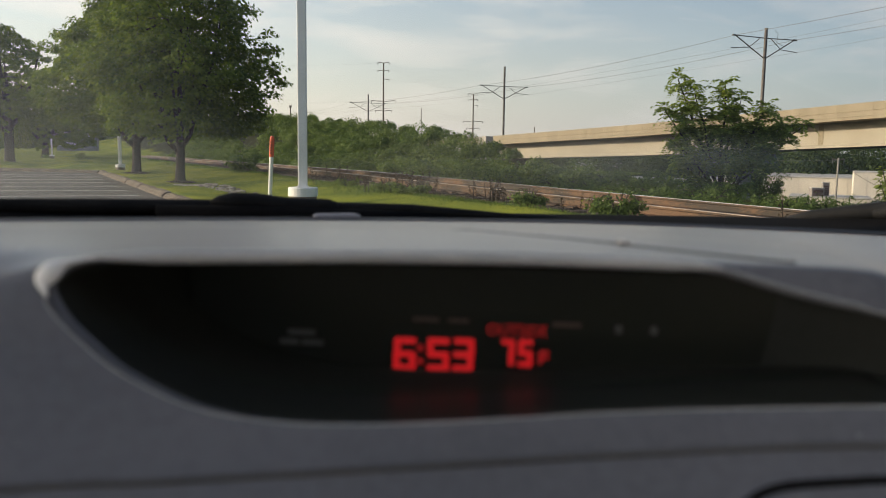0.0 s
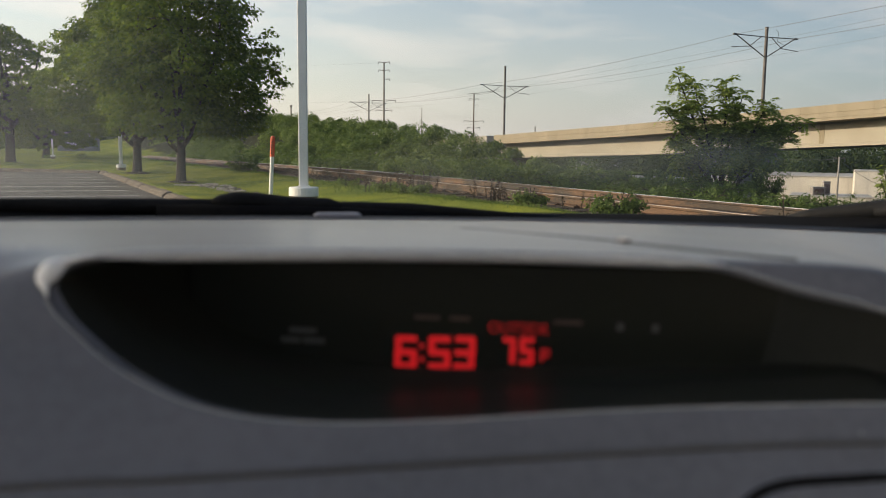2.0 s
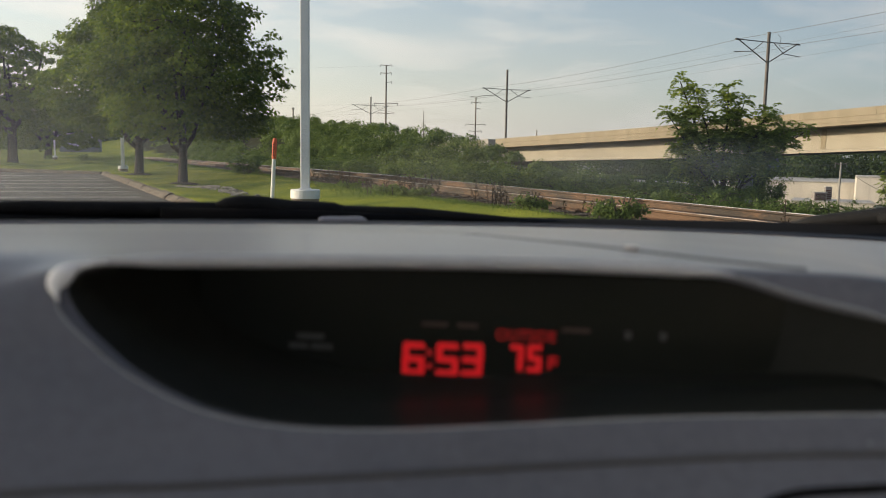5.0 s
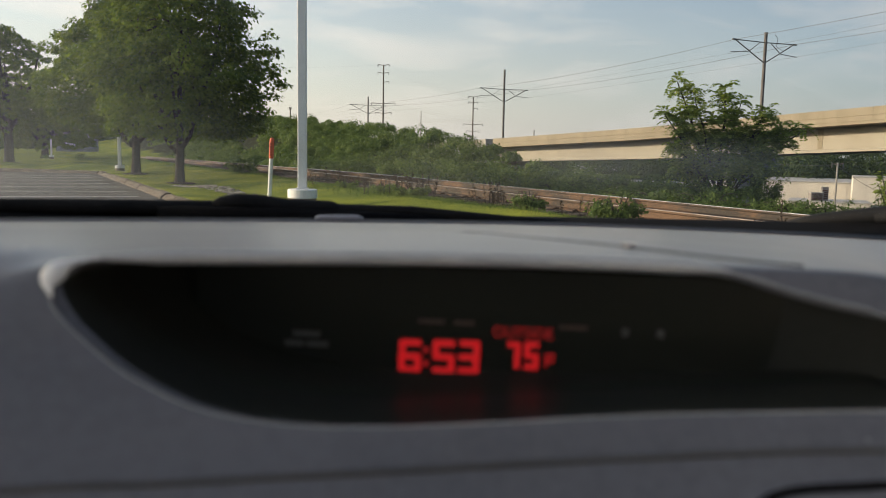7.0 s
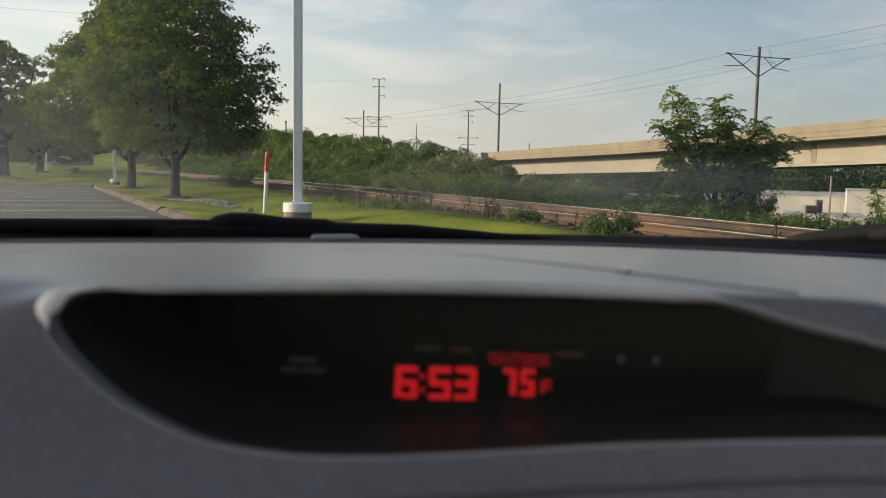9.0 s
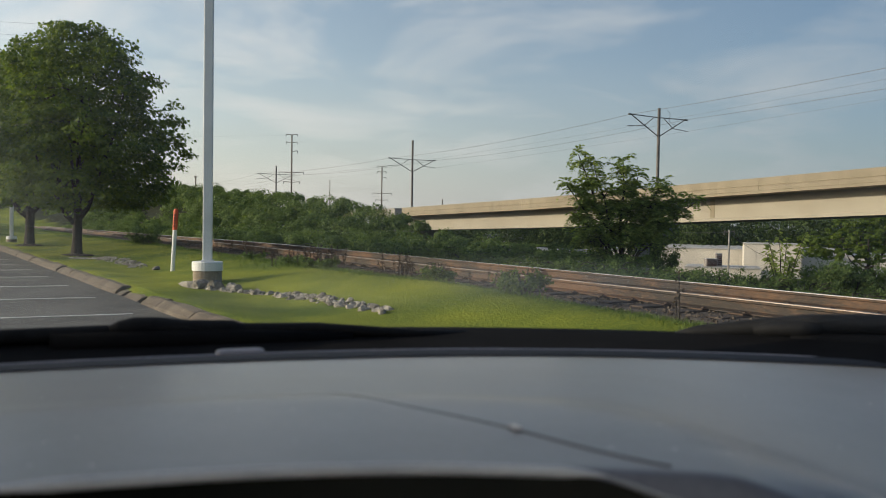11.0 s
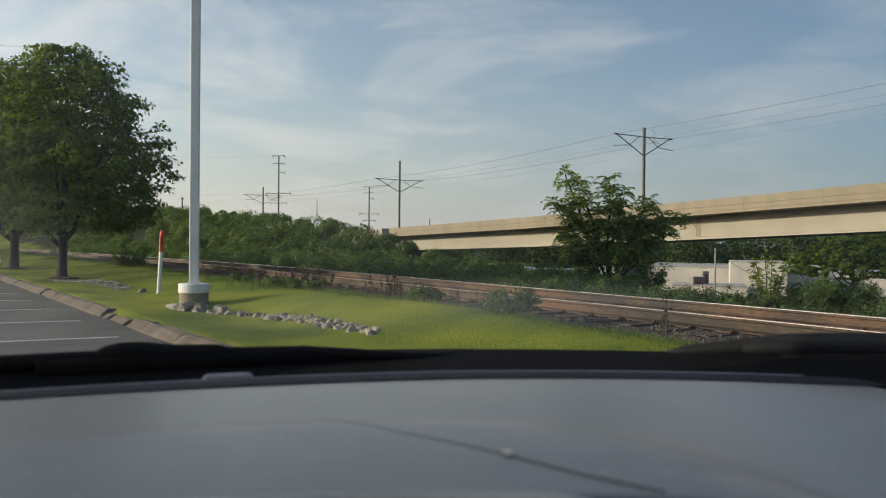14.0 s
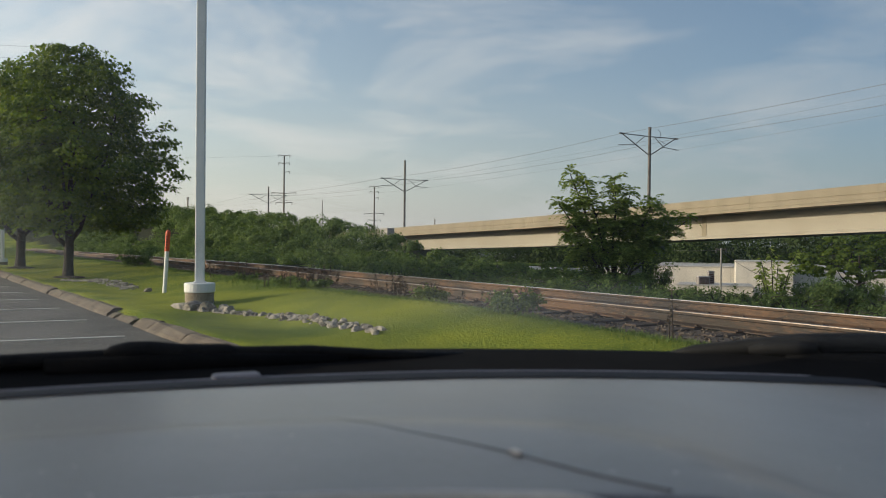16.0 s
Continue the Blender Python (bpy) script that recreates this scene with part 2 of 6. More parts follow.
def add_dust(m):
    """Scattered pale dust grains on a dark surface."""
    n, l = m.node_tree.nodes, m.node_tree.links
    p = n["Principled BSDF"]
    src = p.inputs["Base Color"].links[0].from_socket
    tc, cells, ramp, pick, both, mix = (n.new("ShaderNode" + k) for k in ("TexCoord", "TexVoronoi", "ValToRGB", "Math", "Math", "Mix"))
    cells.inputs["Scale"].default_value = 75
    l.new(tc.outputs["Object"], cells.inputs["Vector"])
    ramp.color_ramp.elements[0].position, ramp.color_ramp.elements[1].position = 0.045, 0.085
    ramp.color_ramp.elements[0].color, ramp.color_ramp.elements[1].color = (1, 1, 1, 1), (0, 0, 0, 1)
    l.new(cells.outputs["Distance"], ramp.inputs[0])
    pick.operation, pick.inputs[1].default_value = "GREATER_THAN", 0.62
    l.new(cells.outputs["Color"], pick.inputs[0])
    both.operation = "MULTIPLY"
    l.new(ramp.outputs[0], both.inputs[0]); l.new(pick.outputs[0], both.inputs[1])
    mix.data_type = "RGBA"
    l.new(both.outputs[0], mix.inputs[0]); l.new(src, mix.inputs[6])
    mix.inputs[7].default_value = (0.36, 0.36, 0.37, 1)
    l.new(mix.outputs[2], p.inputs["Base Color"])


add_dust(DASH)
CHEEK = material("recess_side", (0.024, 0.026, 0.024), (0.019, 0.021, 0.019), spec=0.18, rough=0.45, scale=20, fine=300, bump=0.1, dist=0.0005)
RECESS = material("recess_plastic", (0.023, 0.025, 0.023), (0.019, 0.021, 0.019), rough=0.36, spec=0.12, scale=20, fine=300, bump=0.1, dist=0.001)
BLACK = material("black_plastic", (0.010, 0.010, 0.011), (0.007, 0.007, 0.008), rough=0.9, spec=0.04, scale=20, fine=300, bump=0.1, dist=0.001)
RUBBER = material("wiper_rubber", (0.013, 0.013, 0.014), (0.007, 0.007, 0.008), rough=0.75, spec=0.2, scale=20, fine=200, bump=0.2, dist=0.001)
LENS = material("smoked_lens", (0.016, 0.018, 0.0155), (0.013, 0.0145, 0.0125), rough=0.3, bump=0, spec=0.12)
UNLIT = material("unlit_legend", (0.075, 0.078, 0.082), (0.06, 0.06, 0.064), rough=0.6, bump=0)
UNLIT_WARM = material("unlit_warm_legend", (0.085, 0.050, 0.042), (0.06, 0.036, 0.03), rough=0.6, bump=0)
SCUFF = material("scuff", (0.62, 0.59, 0.58), (0.45, 0.43, 0.42), rough=0.8, scale=200, fine=900)
SIDE_BLOCK_LINING = material("side_block_fabric", (0.30, 0.30, 0.31), (0.25, 0.25, 0.26), rough=0.9, scale=8, fine=250)
BOUNCE_LINING = material("pale_bounce_lining", (0.74, 0.73, 0.71), (0.66, 0.65, 0.63), rough=0.95, scale=6, fine=300, bump=0.2, dist=0.001)
RED_GLOW = glow_material("red_segment", (1.0, 0.014, 0.020), 0.27)
RED_DIM = glow_material("red_legend", (1.0, 0.014, 0.020), 0.15)
MAPLE = leaf_material("maple_leaf", (0.032, 0.066, 0.016), (0.165, 0.218, 0.038), glow=0.46)
BANK_LEAF = leaf_material("bank_leaf", (0.032, 0.062, 0.020), (0.172, 0.232, 0.074), glow=0.30, spread=(0.12, 0.88), patch=0.45)
FROND_LEAF = leaf_material("frond_leaf", (0.075, 0.125, 0.035), (0.290, 0.350, 0.100), glow=0.45)
FAR_LEAF = leaf_material("far_leaf", (0.020, 0.040, 0.012), (0.060, 0.085, 0.025), glow=0.15)
GRASS = leaf_material("grass_blade", (0.070, 0.108, 0.014), (0.330, 0.345, 0.040), glow=0.22, spread=(0.30, 0.72), patch=1.6)
DRY_STALK = leaf_material("dry_stalk", (0.040, 0.030, 0.020), (0.085, 0.062, 0.040), glow=0.1)


def glass_material():
    """Clean pane with a faint film of dust, thicker in patches, and glare painted in at the driver's edge."""
    m = bpy.data.materials.new("windshield_glass")
    m.use_nodes = True
    n, l = m.node_tree.nodes, m.node_tree.links
    n.remove(n["Principled BSDF"])
    out = n["Material Output"]
    clear, gloss, dust = n.new("ShaderNodeBsdfTransparent"), n.new("ShaderNodeBsdfGlossy"), n.new("ShaderNodeBsdfDiffuse")
    clear.inputs[0].default_value = (0.94, 0.96, 0.955, 1)
    gloss.inputs["Roughness"].default_value = 0.02
    dust.inputs[0].default_value = (0.55, 0.56, 0.55, 1)
    fres = n.new("ShaderNodeFresnel"); fres.inputs[0].default_value = 1.42
    m1, m2, m3 = (n.new("ShaderNodeMixShader") for _ in range(3))
    through_dust = n.new("ShaderNodeBsdfTranslucent")
    through_dust.inputs[0].default_value = (0.62, 0.64, 0.62, 1)
    m3.inputs[0].default_value = 0.6
    l.new(dust.outputs[0], m3.inputs[1]); l.new(through_dust.outputs[0], m3.inputs[2])
    tc, nz, ramp = n.new("ShaderNodeTexCoord"), n.new("ShaderNodeTexNoise"), n.new("ShaderNodeValToRGB")
    nz.inputs["Scale"].default_value, nz.inputs["Detail"].default_value = 5.0, 4
    ramp.color_ramp.elements[0].position, ramp.color_ramp.elements[1].position = 0.40, 0.70
    ramp.color_ramp.elements[0].color, ramp.color_ramp.elements[1].color = (0.018, 0.018, 0.018, 1), (0.070, 0.070, 0.070, 1)
    l.new(tc.outputs["Object"], nz.inputs["Vector"]); l.new(nz.outputs["Fac"], ramp.inputs[0])
    # film grows towards the driver's edge to paint the veil of sun glare
    split, edge, grow = n.new("ShaderNodeSeparateXYZ"), n.new("ShaderNodeMapRange"), n.new("ShaderNodeMath")
    l.new(tc.outputs["Object"], split.inputs[0]); l.new(split.outputs["X"], edge.inputs[0])
    for i, v in ((1, -0.24), (2, -0.46), (3, 0.0), (4, 0.30)):
        edge.inputs[i].default_value = v
    grow.operation = "ADD"
    low, film, more = n.new("ShaderNodeMapRange"), n.new("ShaderNodeMath"), n.new("ShaderNodeMath")
    l.new(split.outputs["Z"], low.inputs[0])
    for i, v in ((1, 1.235), (2, 1.165), (3, 0.0), (4, 0.10)):
        low.inputs[i].default_value = v
    film.operation, more.operation = "MULTIPLY", "ADD"
    l.new(low.outputs[0], film.inputs[0]); l.new(nz.outputs["Fac"], film.inputs[1])
    l.new(film.outputs[0], more.inputs[0]); l.new(edge.outputs[0], more.inputs[1])
    # a wiped smear low on the pane
    spot, reach, fall, streak, smear, total = (n.new("ShaderNode" + k) for k in ("Mapping", "VectorMath", "MapRange", "TexNoise", "Math", "Math"))
    spot.inputs["Location"].default_value, spot.inputs["Scale"].default_value = (-0.55, 0, -38.4), (5.2, 0.0, 32.2)
    l.new(tc.outputs["Object"], spot.inputs[0]); l.new(spot.outputs[0], reach.inputs[0])
    reach.operation, smear.operation, total.operation = "LENGTH", "MULTIPLY", "ADD"
    for i, v in ((1, 1.0), (2, 0.0), (3, 0.0), (4, 0.38)):
        fall.inputs[i].default_value = v
    fall.interpolation_type = "SMOOTHSTEP"
    streak.inputs["Scale"].default_value, streak.inputs["Detail"].default_value = 14.0, 3
    l.new(tc.outputs["Object"], streak.inputs["Vector"]); l.new(reach.outputs["Value"], fall.inputs[0])
    l.new(fall.outputs[0], smear.inputs[0]); l.new(streak.outputs["Fac"], smear.inputs[1])
    l.new(smear.outputs[0], total.inputs[0]); l.new(more.outputs[0], total.inputs[1])
    l.new(ramp.outputs[0], grow.inputs[0]); l.new(total.outputs[0], grow.inputs[1])
    l.new(fres.outputs[0], m1.inputs[0]); l.new(clear.outputs[0], m1.inputs[1]); l.new(gloss.outputs[0], m1.inputs[2])
    # the painted haze thins low down, so that the cowl stays dark
    strip, kept = n.new("ShaderNodeMapRange"), n.new("ShaderNodeMath")
    for i, v in ((1, 1.150), (2, 1.168), (3, 0.25), (4, 1.0)):
        strip.inputs[i].default_value = v
    kept.operation = "MULTIPLY"
    l.new(split.outputs["Z"], strip.inputs[0]); l.new(grow.outputs[0], kept.inputs[0]); l.new(strip.outputs[0], kept.inputs[1])
    l.new(kept.outputs[0], m2.inputs[0]); l.new(m1.outputs[0], m2.inputs[1]); l.new(m3.outputs[0], m2.inputs[2])
    l.new(m2.outputs[0], out.inputs["Surface"])
    return m


GLASS = glass_material()


def sun_diffuser():
    """Unseen side pane, added to stop the sun's beam and scatter its light onto the dashboard."""
    m = bpy.data.materials.new("sun_diffuser_pane")
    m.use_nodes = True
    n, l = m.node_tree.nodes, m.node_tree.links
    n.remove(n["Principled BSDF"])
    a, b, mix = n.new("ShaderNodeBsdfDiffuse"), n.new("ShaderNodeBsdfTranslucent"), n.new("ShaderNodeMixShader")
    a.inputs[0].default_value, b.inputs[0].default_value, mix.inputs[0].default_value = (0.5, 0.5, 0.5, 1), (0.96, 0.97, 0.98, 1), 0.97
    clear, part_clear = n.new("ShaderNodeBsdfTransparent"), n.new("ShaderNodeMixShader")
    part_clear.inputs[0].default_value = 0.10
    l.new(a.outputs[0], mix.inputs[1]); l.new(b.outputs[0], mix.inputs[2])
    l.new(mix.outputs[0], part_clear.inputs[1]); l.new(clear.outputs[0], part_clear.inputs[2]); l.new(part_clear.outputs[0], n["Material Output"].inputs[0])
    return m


SUN_DIFFUSER = sun_diffuser()


# ---- builders ----
def thing(name, label="", category="", group="", kind="", at=(0, 0, 0), turn=0.0):
    """An Empty at the base of a thing, to parent its parts."""
    ob = new(name)
    ob.empty_display_size = 0.1
    ob.matrix_world = pose(*at, 0, 0, turn)
    return tagged(ob, label, category, group, kind)


def link_mesh(name, me, mat, parent=None, label="", smooth=False):
    me.materials.append(mat)
    if smooth:
        me.polygons.foreach_set("use_smooth", [True] * len(me.polygons))
    ob = new(name, me)
    ob.parent = parent
    if label:
        ob["label"] = label
    return ob


def part(name, bm, mat, parent=None, label="", smooth=False):
    """Links a bmesh as ONE mesh object under a thing or a part."""
    bmesh.ops.recalc_face_normals(bm, faces=bm.faces)
    me = bpy.data.meshes.new(name)
    bm.to_mesh(me)
    bm.free()
    return link_mesh(name, me, mat, parent, label, smooth)


def grid_part(name, points, mat, parent=None, label="", closed=False, smooth=True):
    """A sheet from rows of points (equal lengths)."""
    r, c = len(points), len(points[0])
    verts = [tuple(p) for row in points for p in row]
    faces = [(i * c + j, i * c + (j + 1) % c, (i + 1) * c + (j + 1) % c, (i + 1) * c + j)
             for i in range(r - 1) for j in range(c if closed else c - 1)]
    me = bpy.data.meshes.new(name)
    me.from_pydata(verts, [], faces)
    return link_mesh(name, me, mat, parent, label, smooth)


def box_bm(sx, sy, sz, at=(0, 0, 0), bevel=0.0, turn=0.0, bm=None):
    """A box with rounded edges; at is the centre of its base."""
    own = bmesh.new()
    bmesh.ops.create_cube(own, size=1.0, matrix=Matrix.Diagonal((sx, sy, sz, 1)))
    if bevel:
        bmesh.ops.bevel(own, geom=own.edges[:], offset=bevel, segments=2, affect="EDGES", profile=0.5)
    own.transform(pose(at[0], at[1], at[2] + sz / 2, 0, 0, turn))
    if bm is None:
        return own
    me = bpy.data.meshes.new("tmp"); own.to_mesh(me); own.free(); bm.from_mesh(me); bpy.data.meshes.remove(me)
    return bm


def tube_bm(points, radii, sides=8, bm=None, caps=True):
    """A tapered round bar along points."""
    bm = bm or bmesh.new()
    pts = [Vector(p) for p in points]
    rings = []
    for i, p in enumerate(pts):
        d = (pts[min(i + 1, len(pts) - 1)] - pts[max(i - 1, 0)]).normalized()
        u = d.orthogonal().normalized() if i == 0 else (u - d * u.dot(d)).normalized()
        v = d.cross(u)
        r = radii[i] if hasattr(radii, "__len__") else radii
        rings.append([bm.verts.new(p + (u * math.cos(k) + v * math.sin(k)) * r) for k in [2 * math.pi * j / sides for j in range(sides)]])
    for a, b in zip(rings, rings[1:]):
        for j in range(sides):
            bm.faces.new((a[j], a[(j + 1) % sides], b[(j + 1) % sides], b[j]))
    if caps:
        bm.faces.new(rings[0][::-1]); bm.faces.new(rings[-1])
    return bm


def sweep_bm(section, stations, bm=None):
    """A bar: section points (across, up) carried along stations of (place, sideways unit vector)."""
    bm = bm or bmesh.new()
    rings = [[bm.verts.new(Vector(p) + Vector(w) * a + Vector((0, 0, b))) for a, b in section] for p, w in stations]
    k = len(section)
    for a, b in zip(rings, rings[1:]):
        for j in range(k):
            bm.faces.new((a[j], a[(j + 1) % k], b[(j + 1) % k], b[j]))
    bm.faces.new(rings[0][::-1]); bm.faces.new(rings[-1])
    return bm


def quads_mesh(name, corners):
    """A mesh of loose quads from an array (n, 4, 3)."""
    n = len(corners)
    me = bpy.data.meshes.new(name)
    me.vertices.add(4 * n); me.loops.add(4 * n); me.polygons.add(n)
    me.vertices.foreach_set("co", np.ascontiguousarray(corners, dtype=np.float32).ravel())
    me.loops.foreach_set("vertex_index", np.arange(4 * n, dtype=np.int32))
    me.polygons.foreach_set("loop_start", np.arange(0, 4 * n, 4, dtype=np.int32))
    me.update(calc_edges=True)
    return me


def leaf_quads(centres, sizes, out, droop=0.25, slim=0.55, loose=0.55):
    """Diamond leaves at the centres: out is where each leaf's face turns to, roughly; loose: how freely they turn."""
    n = len(centres)
    nrm = out + rng.normal(0, loose, (n, 3))
    nrm /= np.linalg.norm(nrm, axis=1)[:, None] + 1e-9
    along = np.cross(nrm, rng.normal(0, 1, (n, 3)))
    along /= np.linalg.norm(along, axis=1)[:, None] + 1e-9
    along[:, 2] -= droop
    across = np.cross(nrm, along)
    s = sizes[:, None]
    return np.stack([centres - along * s * 0.5, centres + across * s * slim * 0.5 - nrm * s * 0.08, centres + along * s * 0.5,
                     centres - across * s * slim * 0.5 - nrm * s * 0.08], 1)


def unit(n):
    v = rng.normal(0, 1, (n, 3))
    return v / np.linalg.norm(v, axis=1)[:, None]

# ---- the lie of the land ----
def smooth(a, b, v):
    t = np.clip((v - a) / (b - a), 0, 1)
    return t * t * (3 - 2 * t)


def track_x(y):
    return 9.55 - 0.621 * y


def rail_z(y):
    return 0.46 - 0.0072 * np.clip(y - 25, 0, 160)


TRACK_WAY, TRACK_SIDE = Vector((-0.5275, 0.8495, 0)), Vector((0.8495, 0.5275, 0))
KERB_AT, KERB_WAY, KERB_SIDE = Vector((-3.33, 9.78, 0)), Vector((-0.568, 0.823, 0)), Vector((0.823, 0.568, 0))


def lumps(x, y, size, seed=0.0):
    return np.sin(x / size * 2.1 + seed) * np.cos(y / size * 1.7 - seed * 1.3) * 0.6 + np.sin((x + y) / size * 1.13 + 2.0 + seed) * 0.4


def canopy_z(l, y):
    """Top of the thicket on the bank; l: metres beyond the track."""
    crest = np.interp(y, [30, 44, 52, 57, 65, 72, 87, 101, 126, 200], [0.2, 0.25, 0.5, 1.25, 2.6, 3.3, 4.15, 5.1, 6.0, 6.9])
    foot = rail_z(y) + 0.15
    return foot + (crest - foot) * smooth(2.0, 19.0, l) - 6.0 * smooth(20.0, 27.0, l)


def ground_z(x, y):
    x, y = np.asarray(x, float), np.asarray(y, float)
    l = (track_x(y) - x) * 0.8495                       # over to the car park's side
    zt = rail_z(y)
    crest = np.interp(y, [6, 8, 9, 10, 11, 13, 17, 22, 30, 45], [-0.12, -0.07, -0.05, -0.02, -0.01, -0.06, -0.10, -0.12, -0.13, -0.13])
    lawn = (zt + crest) * (1 - smooth(2.3, 4.8, l)) + 0.13 * smooth(2.3, 4.8, l) + (0.23 * lumps(x, y, 2.9) + 0.19 * lumps(x * 1.3 + y * 0.4, y * 0.55, 1.7, 1.9) + 0.022 * lumps(x * 1.2, y, 0.62, 0.4)) * smooth(2.6, 4.8, l)
    rocks = (x + 4.1) * 0.755 + (y - 13.0) * 0.655       # a shallow swale below the line of stones
    lawn = lawn - 0.24 * np.exp(-((rocks - 2.7) / 1.15) ** 2) * smooth(3.2, 6.0, l) * smooth(-14, -9, x)
    near = np.where(l < 2.6, (zt - 0.22) * (1 - smooth(1.7, 2.6, l)) + lawn * smooth(1.7, 2.6, l), lawn)
    bank = smooth(42, 75, y) * (1 - smooth(-4.0, 5.0, x)) * (1 - smooth(230, 290, y))
    beyond = zt - 0.22 - 0.35 * smooth(1.8, 4.0, -l) - 6.6 * smooth(6.0, 40.0, -l) * (1 - bank)
    beyond = np.where(bank > 0, beyond * (1 - bank) + bank * np.maximum(canopy_z(-l, y) - 1.2, -3.0), beyond)
    z = np.where(l > 0, near, beyond)
    k = (x - KERB_AT.x) * KERB_SIDE.x + (y - KERB_AT.y) * KERB_SIDE.y
    f = y - (32.4 + (-18.3 - x) * 0.05)
    inside = np.maximum(k - 0.12, f - 0.12)
    grass = smooth(0.0, 0.14, inside)
    edge = 0.125 + (z - 0.125) * smooth(0.2, 2.5, inside)
    return np.where(inside < 0.0, -0.06, -0.06 * (1 - grass) + edge * grass)


def spaced(lo, hi, step, reach, grow=1.22):
    inner = np.arange(lo, hi + step / 2, step)
    outs, d, s = [], 0.0, step
    while d < reach:
        s *= grow; d += s; outs.append(d)
    return np.r_[lo - np.array(outs[::-1]), inner, hi + np.array(outs)]


def sheet(name, xs, ys, fz, mat, **tags):
    gx, gy = np.meshgrid(xs, ys)
    v = np.stack([gx, gy, fz(gx, gy)], -1).reshape(-1, 3)
    r, c = len(ys), len(xs)
    i = (np.arange(r - 1)[:, None] * c + np.arange(c - 1)).ravel()
    q = np.stack([i, i + 1, i + c + 1, i + c], 1)
    me = bpy.data.meshes.new(name)
    me.from_pydata(v.tolist(), [], q.tolist())
    ob = link_mesh(name, me, mat, smooth=True)
    return tagged(ob, **tags)


ground = sheet("ground", spaced(-20, 8, 0.14, 2200), spaced(4, 35, 0.14, 2200), ground_z, LAWN,
               label="mown green lawn running out to rough ground", category="lawn", kind="structure")

lot = new("parking_lot", bpy.data.meshes.new("parking_lot"))
bm = bmesh.new()
bm.faces.new([bm.verts.new(p) for p in ((6.5, -4.5, 0), (-18.4, 31.9, 0), (-19.0, 32.5, 0), (-80, 35.5, 0), (-80, -40, 0), (6.5, -40, 0))])
bmesh.ops.recalc_face_normals(bm, faces=bm.faces)
bm.to_mesh(lot.data); bm.free()
lot.data.materials.append(ASPHALT)
tagged(lot, "worn dark asphalt car park with white stall lines", "car park", kind="structure")


def stall_lines():
    """White lines square to the kerb, one each 2.4 m, and a long one across them far off."""
    bm = box_bm(5.2, 0.075, 0.004)
    me = bpy.data.meshes.new("parking_line"); bm.to_mesh(me); bm.free()
    me.materials.append(LINE_PAINT)
    for i in range(11):
        start = KERB_AT + KERB_WAY * (0.86 + 2.42 * i) - KERB_SIDE * 0.35
        ob = new("parking_line", me)
        ob.parent = lot
        mid = start + Vector((-0.895, -0.446, 0)) * 2.6
        ob.matrix_world = pose(mid.x, mid.y, 0.003, 0, 0, math.degrees(math.atan2(0.446, 0.895)))


stall_lines()


def kerb_row():
    kerb = thing("kerb", "low weathered concrete kerb with broken joints beside grass", "kerb", kind="structure")
    section = [(0.0, -0.08), (0.05, 0.040), (0.12, 0.100), (0.17, 0.122), (0.27, 0.120), (0.30, -0.08)]
    r = random.Random(3)

    def stone(p, way, side, length, sunk=0.0):
        bm = sweep_bm(section, [((0, 0, 0), side), (way * (length * 0.5), side), (way * length, side)])
        for v in bm.verts:
            v.co += Vector((r.uniform(-1, 1), r.uniform(-1, 1), r.uniform(-1, 1))) * 0.009
        ob = part("kerbstone", bm, KERB, kerb)
        ob.matrix_world = pose(p.x, p.y, r.uniform(-0.012, 0.012) - sunk, r.uniform(-0.5, 0.5), r.uniform(-0.5, 0.5), r.uniform(-0.7, 0.7))

    m = -13.0
    while m < 27.0:
        length = r.choice((1.45, 1.5, 1.55, 0.8))
        if not (2.75 < m + length and m < 3.75):
            stone(KERB_AT + KERB_WAY * m, KERB_WAY, KERB_SIDE, length - 0.016)
            m += length
        else:
            m = 3.8 if m > 2.0 else m + 0.4
            if m < 2.75:
                stone(KERB_AT + KERB_WAY * (m - 0.4), KERB_WAY, KERB_SIDE, 0.38)
    for a, b, sunk in ((2.42, 0.55, 0.055), (3.0, 0.42, 0.075), (3.45, 0.33, 0.045)):   # broken and sunken pieces
        stone(KERB_AT + KERB_WAY * a + KERB_SIDE * r.uniform(-0.02, 0.04), KERB_WAY, KERB_SIDE, b, sunk)
    far_way, far_side = Vector((-0.9988, 0.05, 0)), Vector((0.05, 0.9988, 0))
    for i in range(22):
        stone(Vector((-18.9, 32.3, 0)) + far_way * (1.8 * i), far_way, far_side, 1.78)


kerb_row()


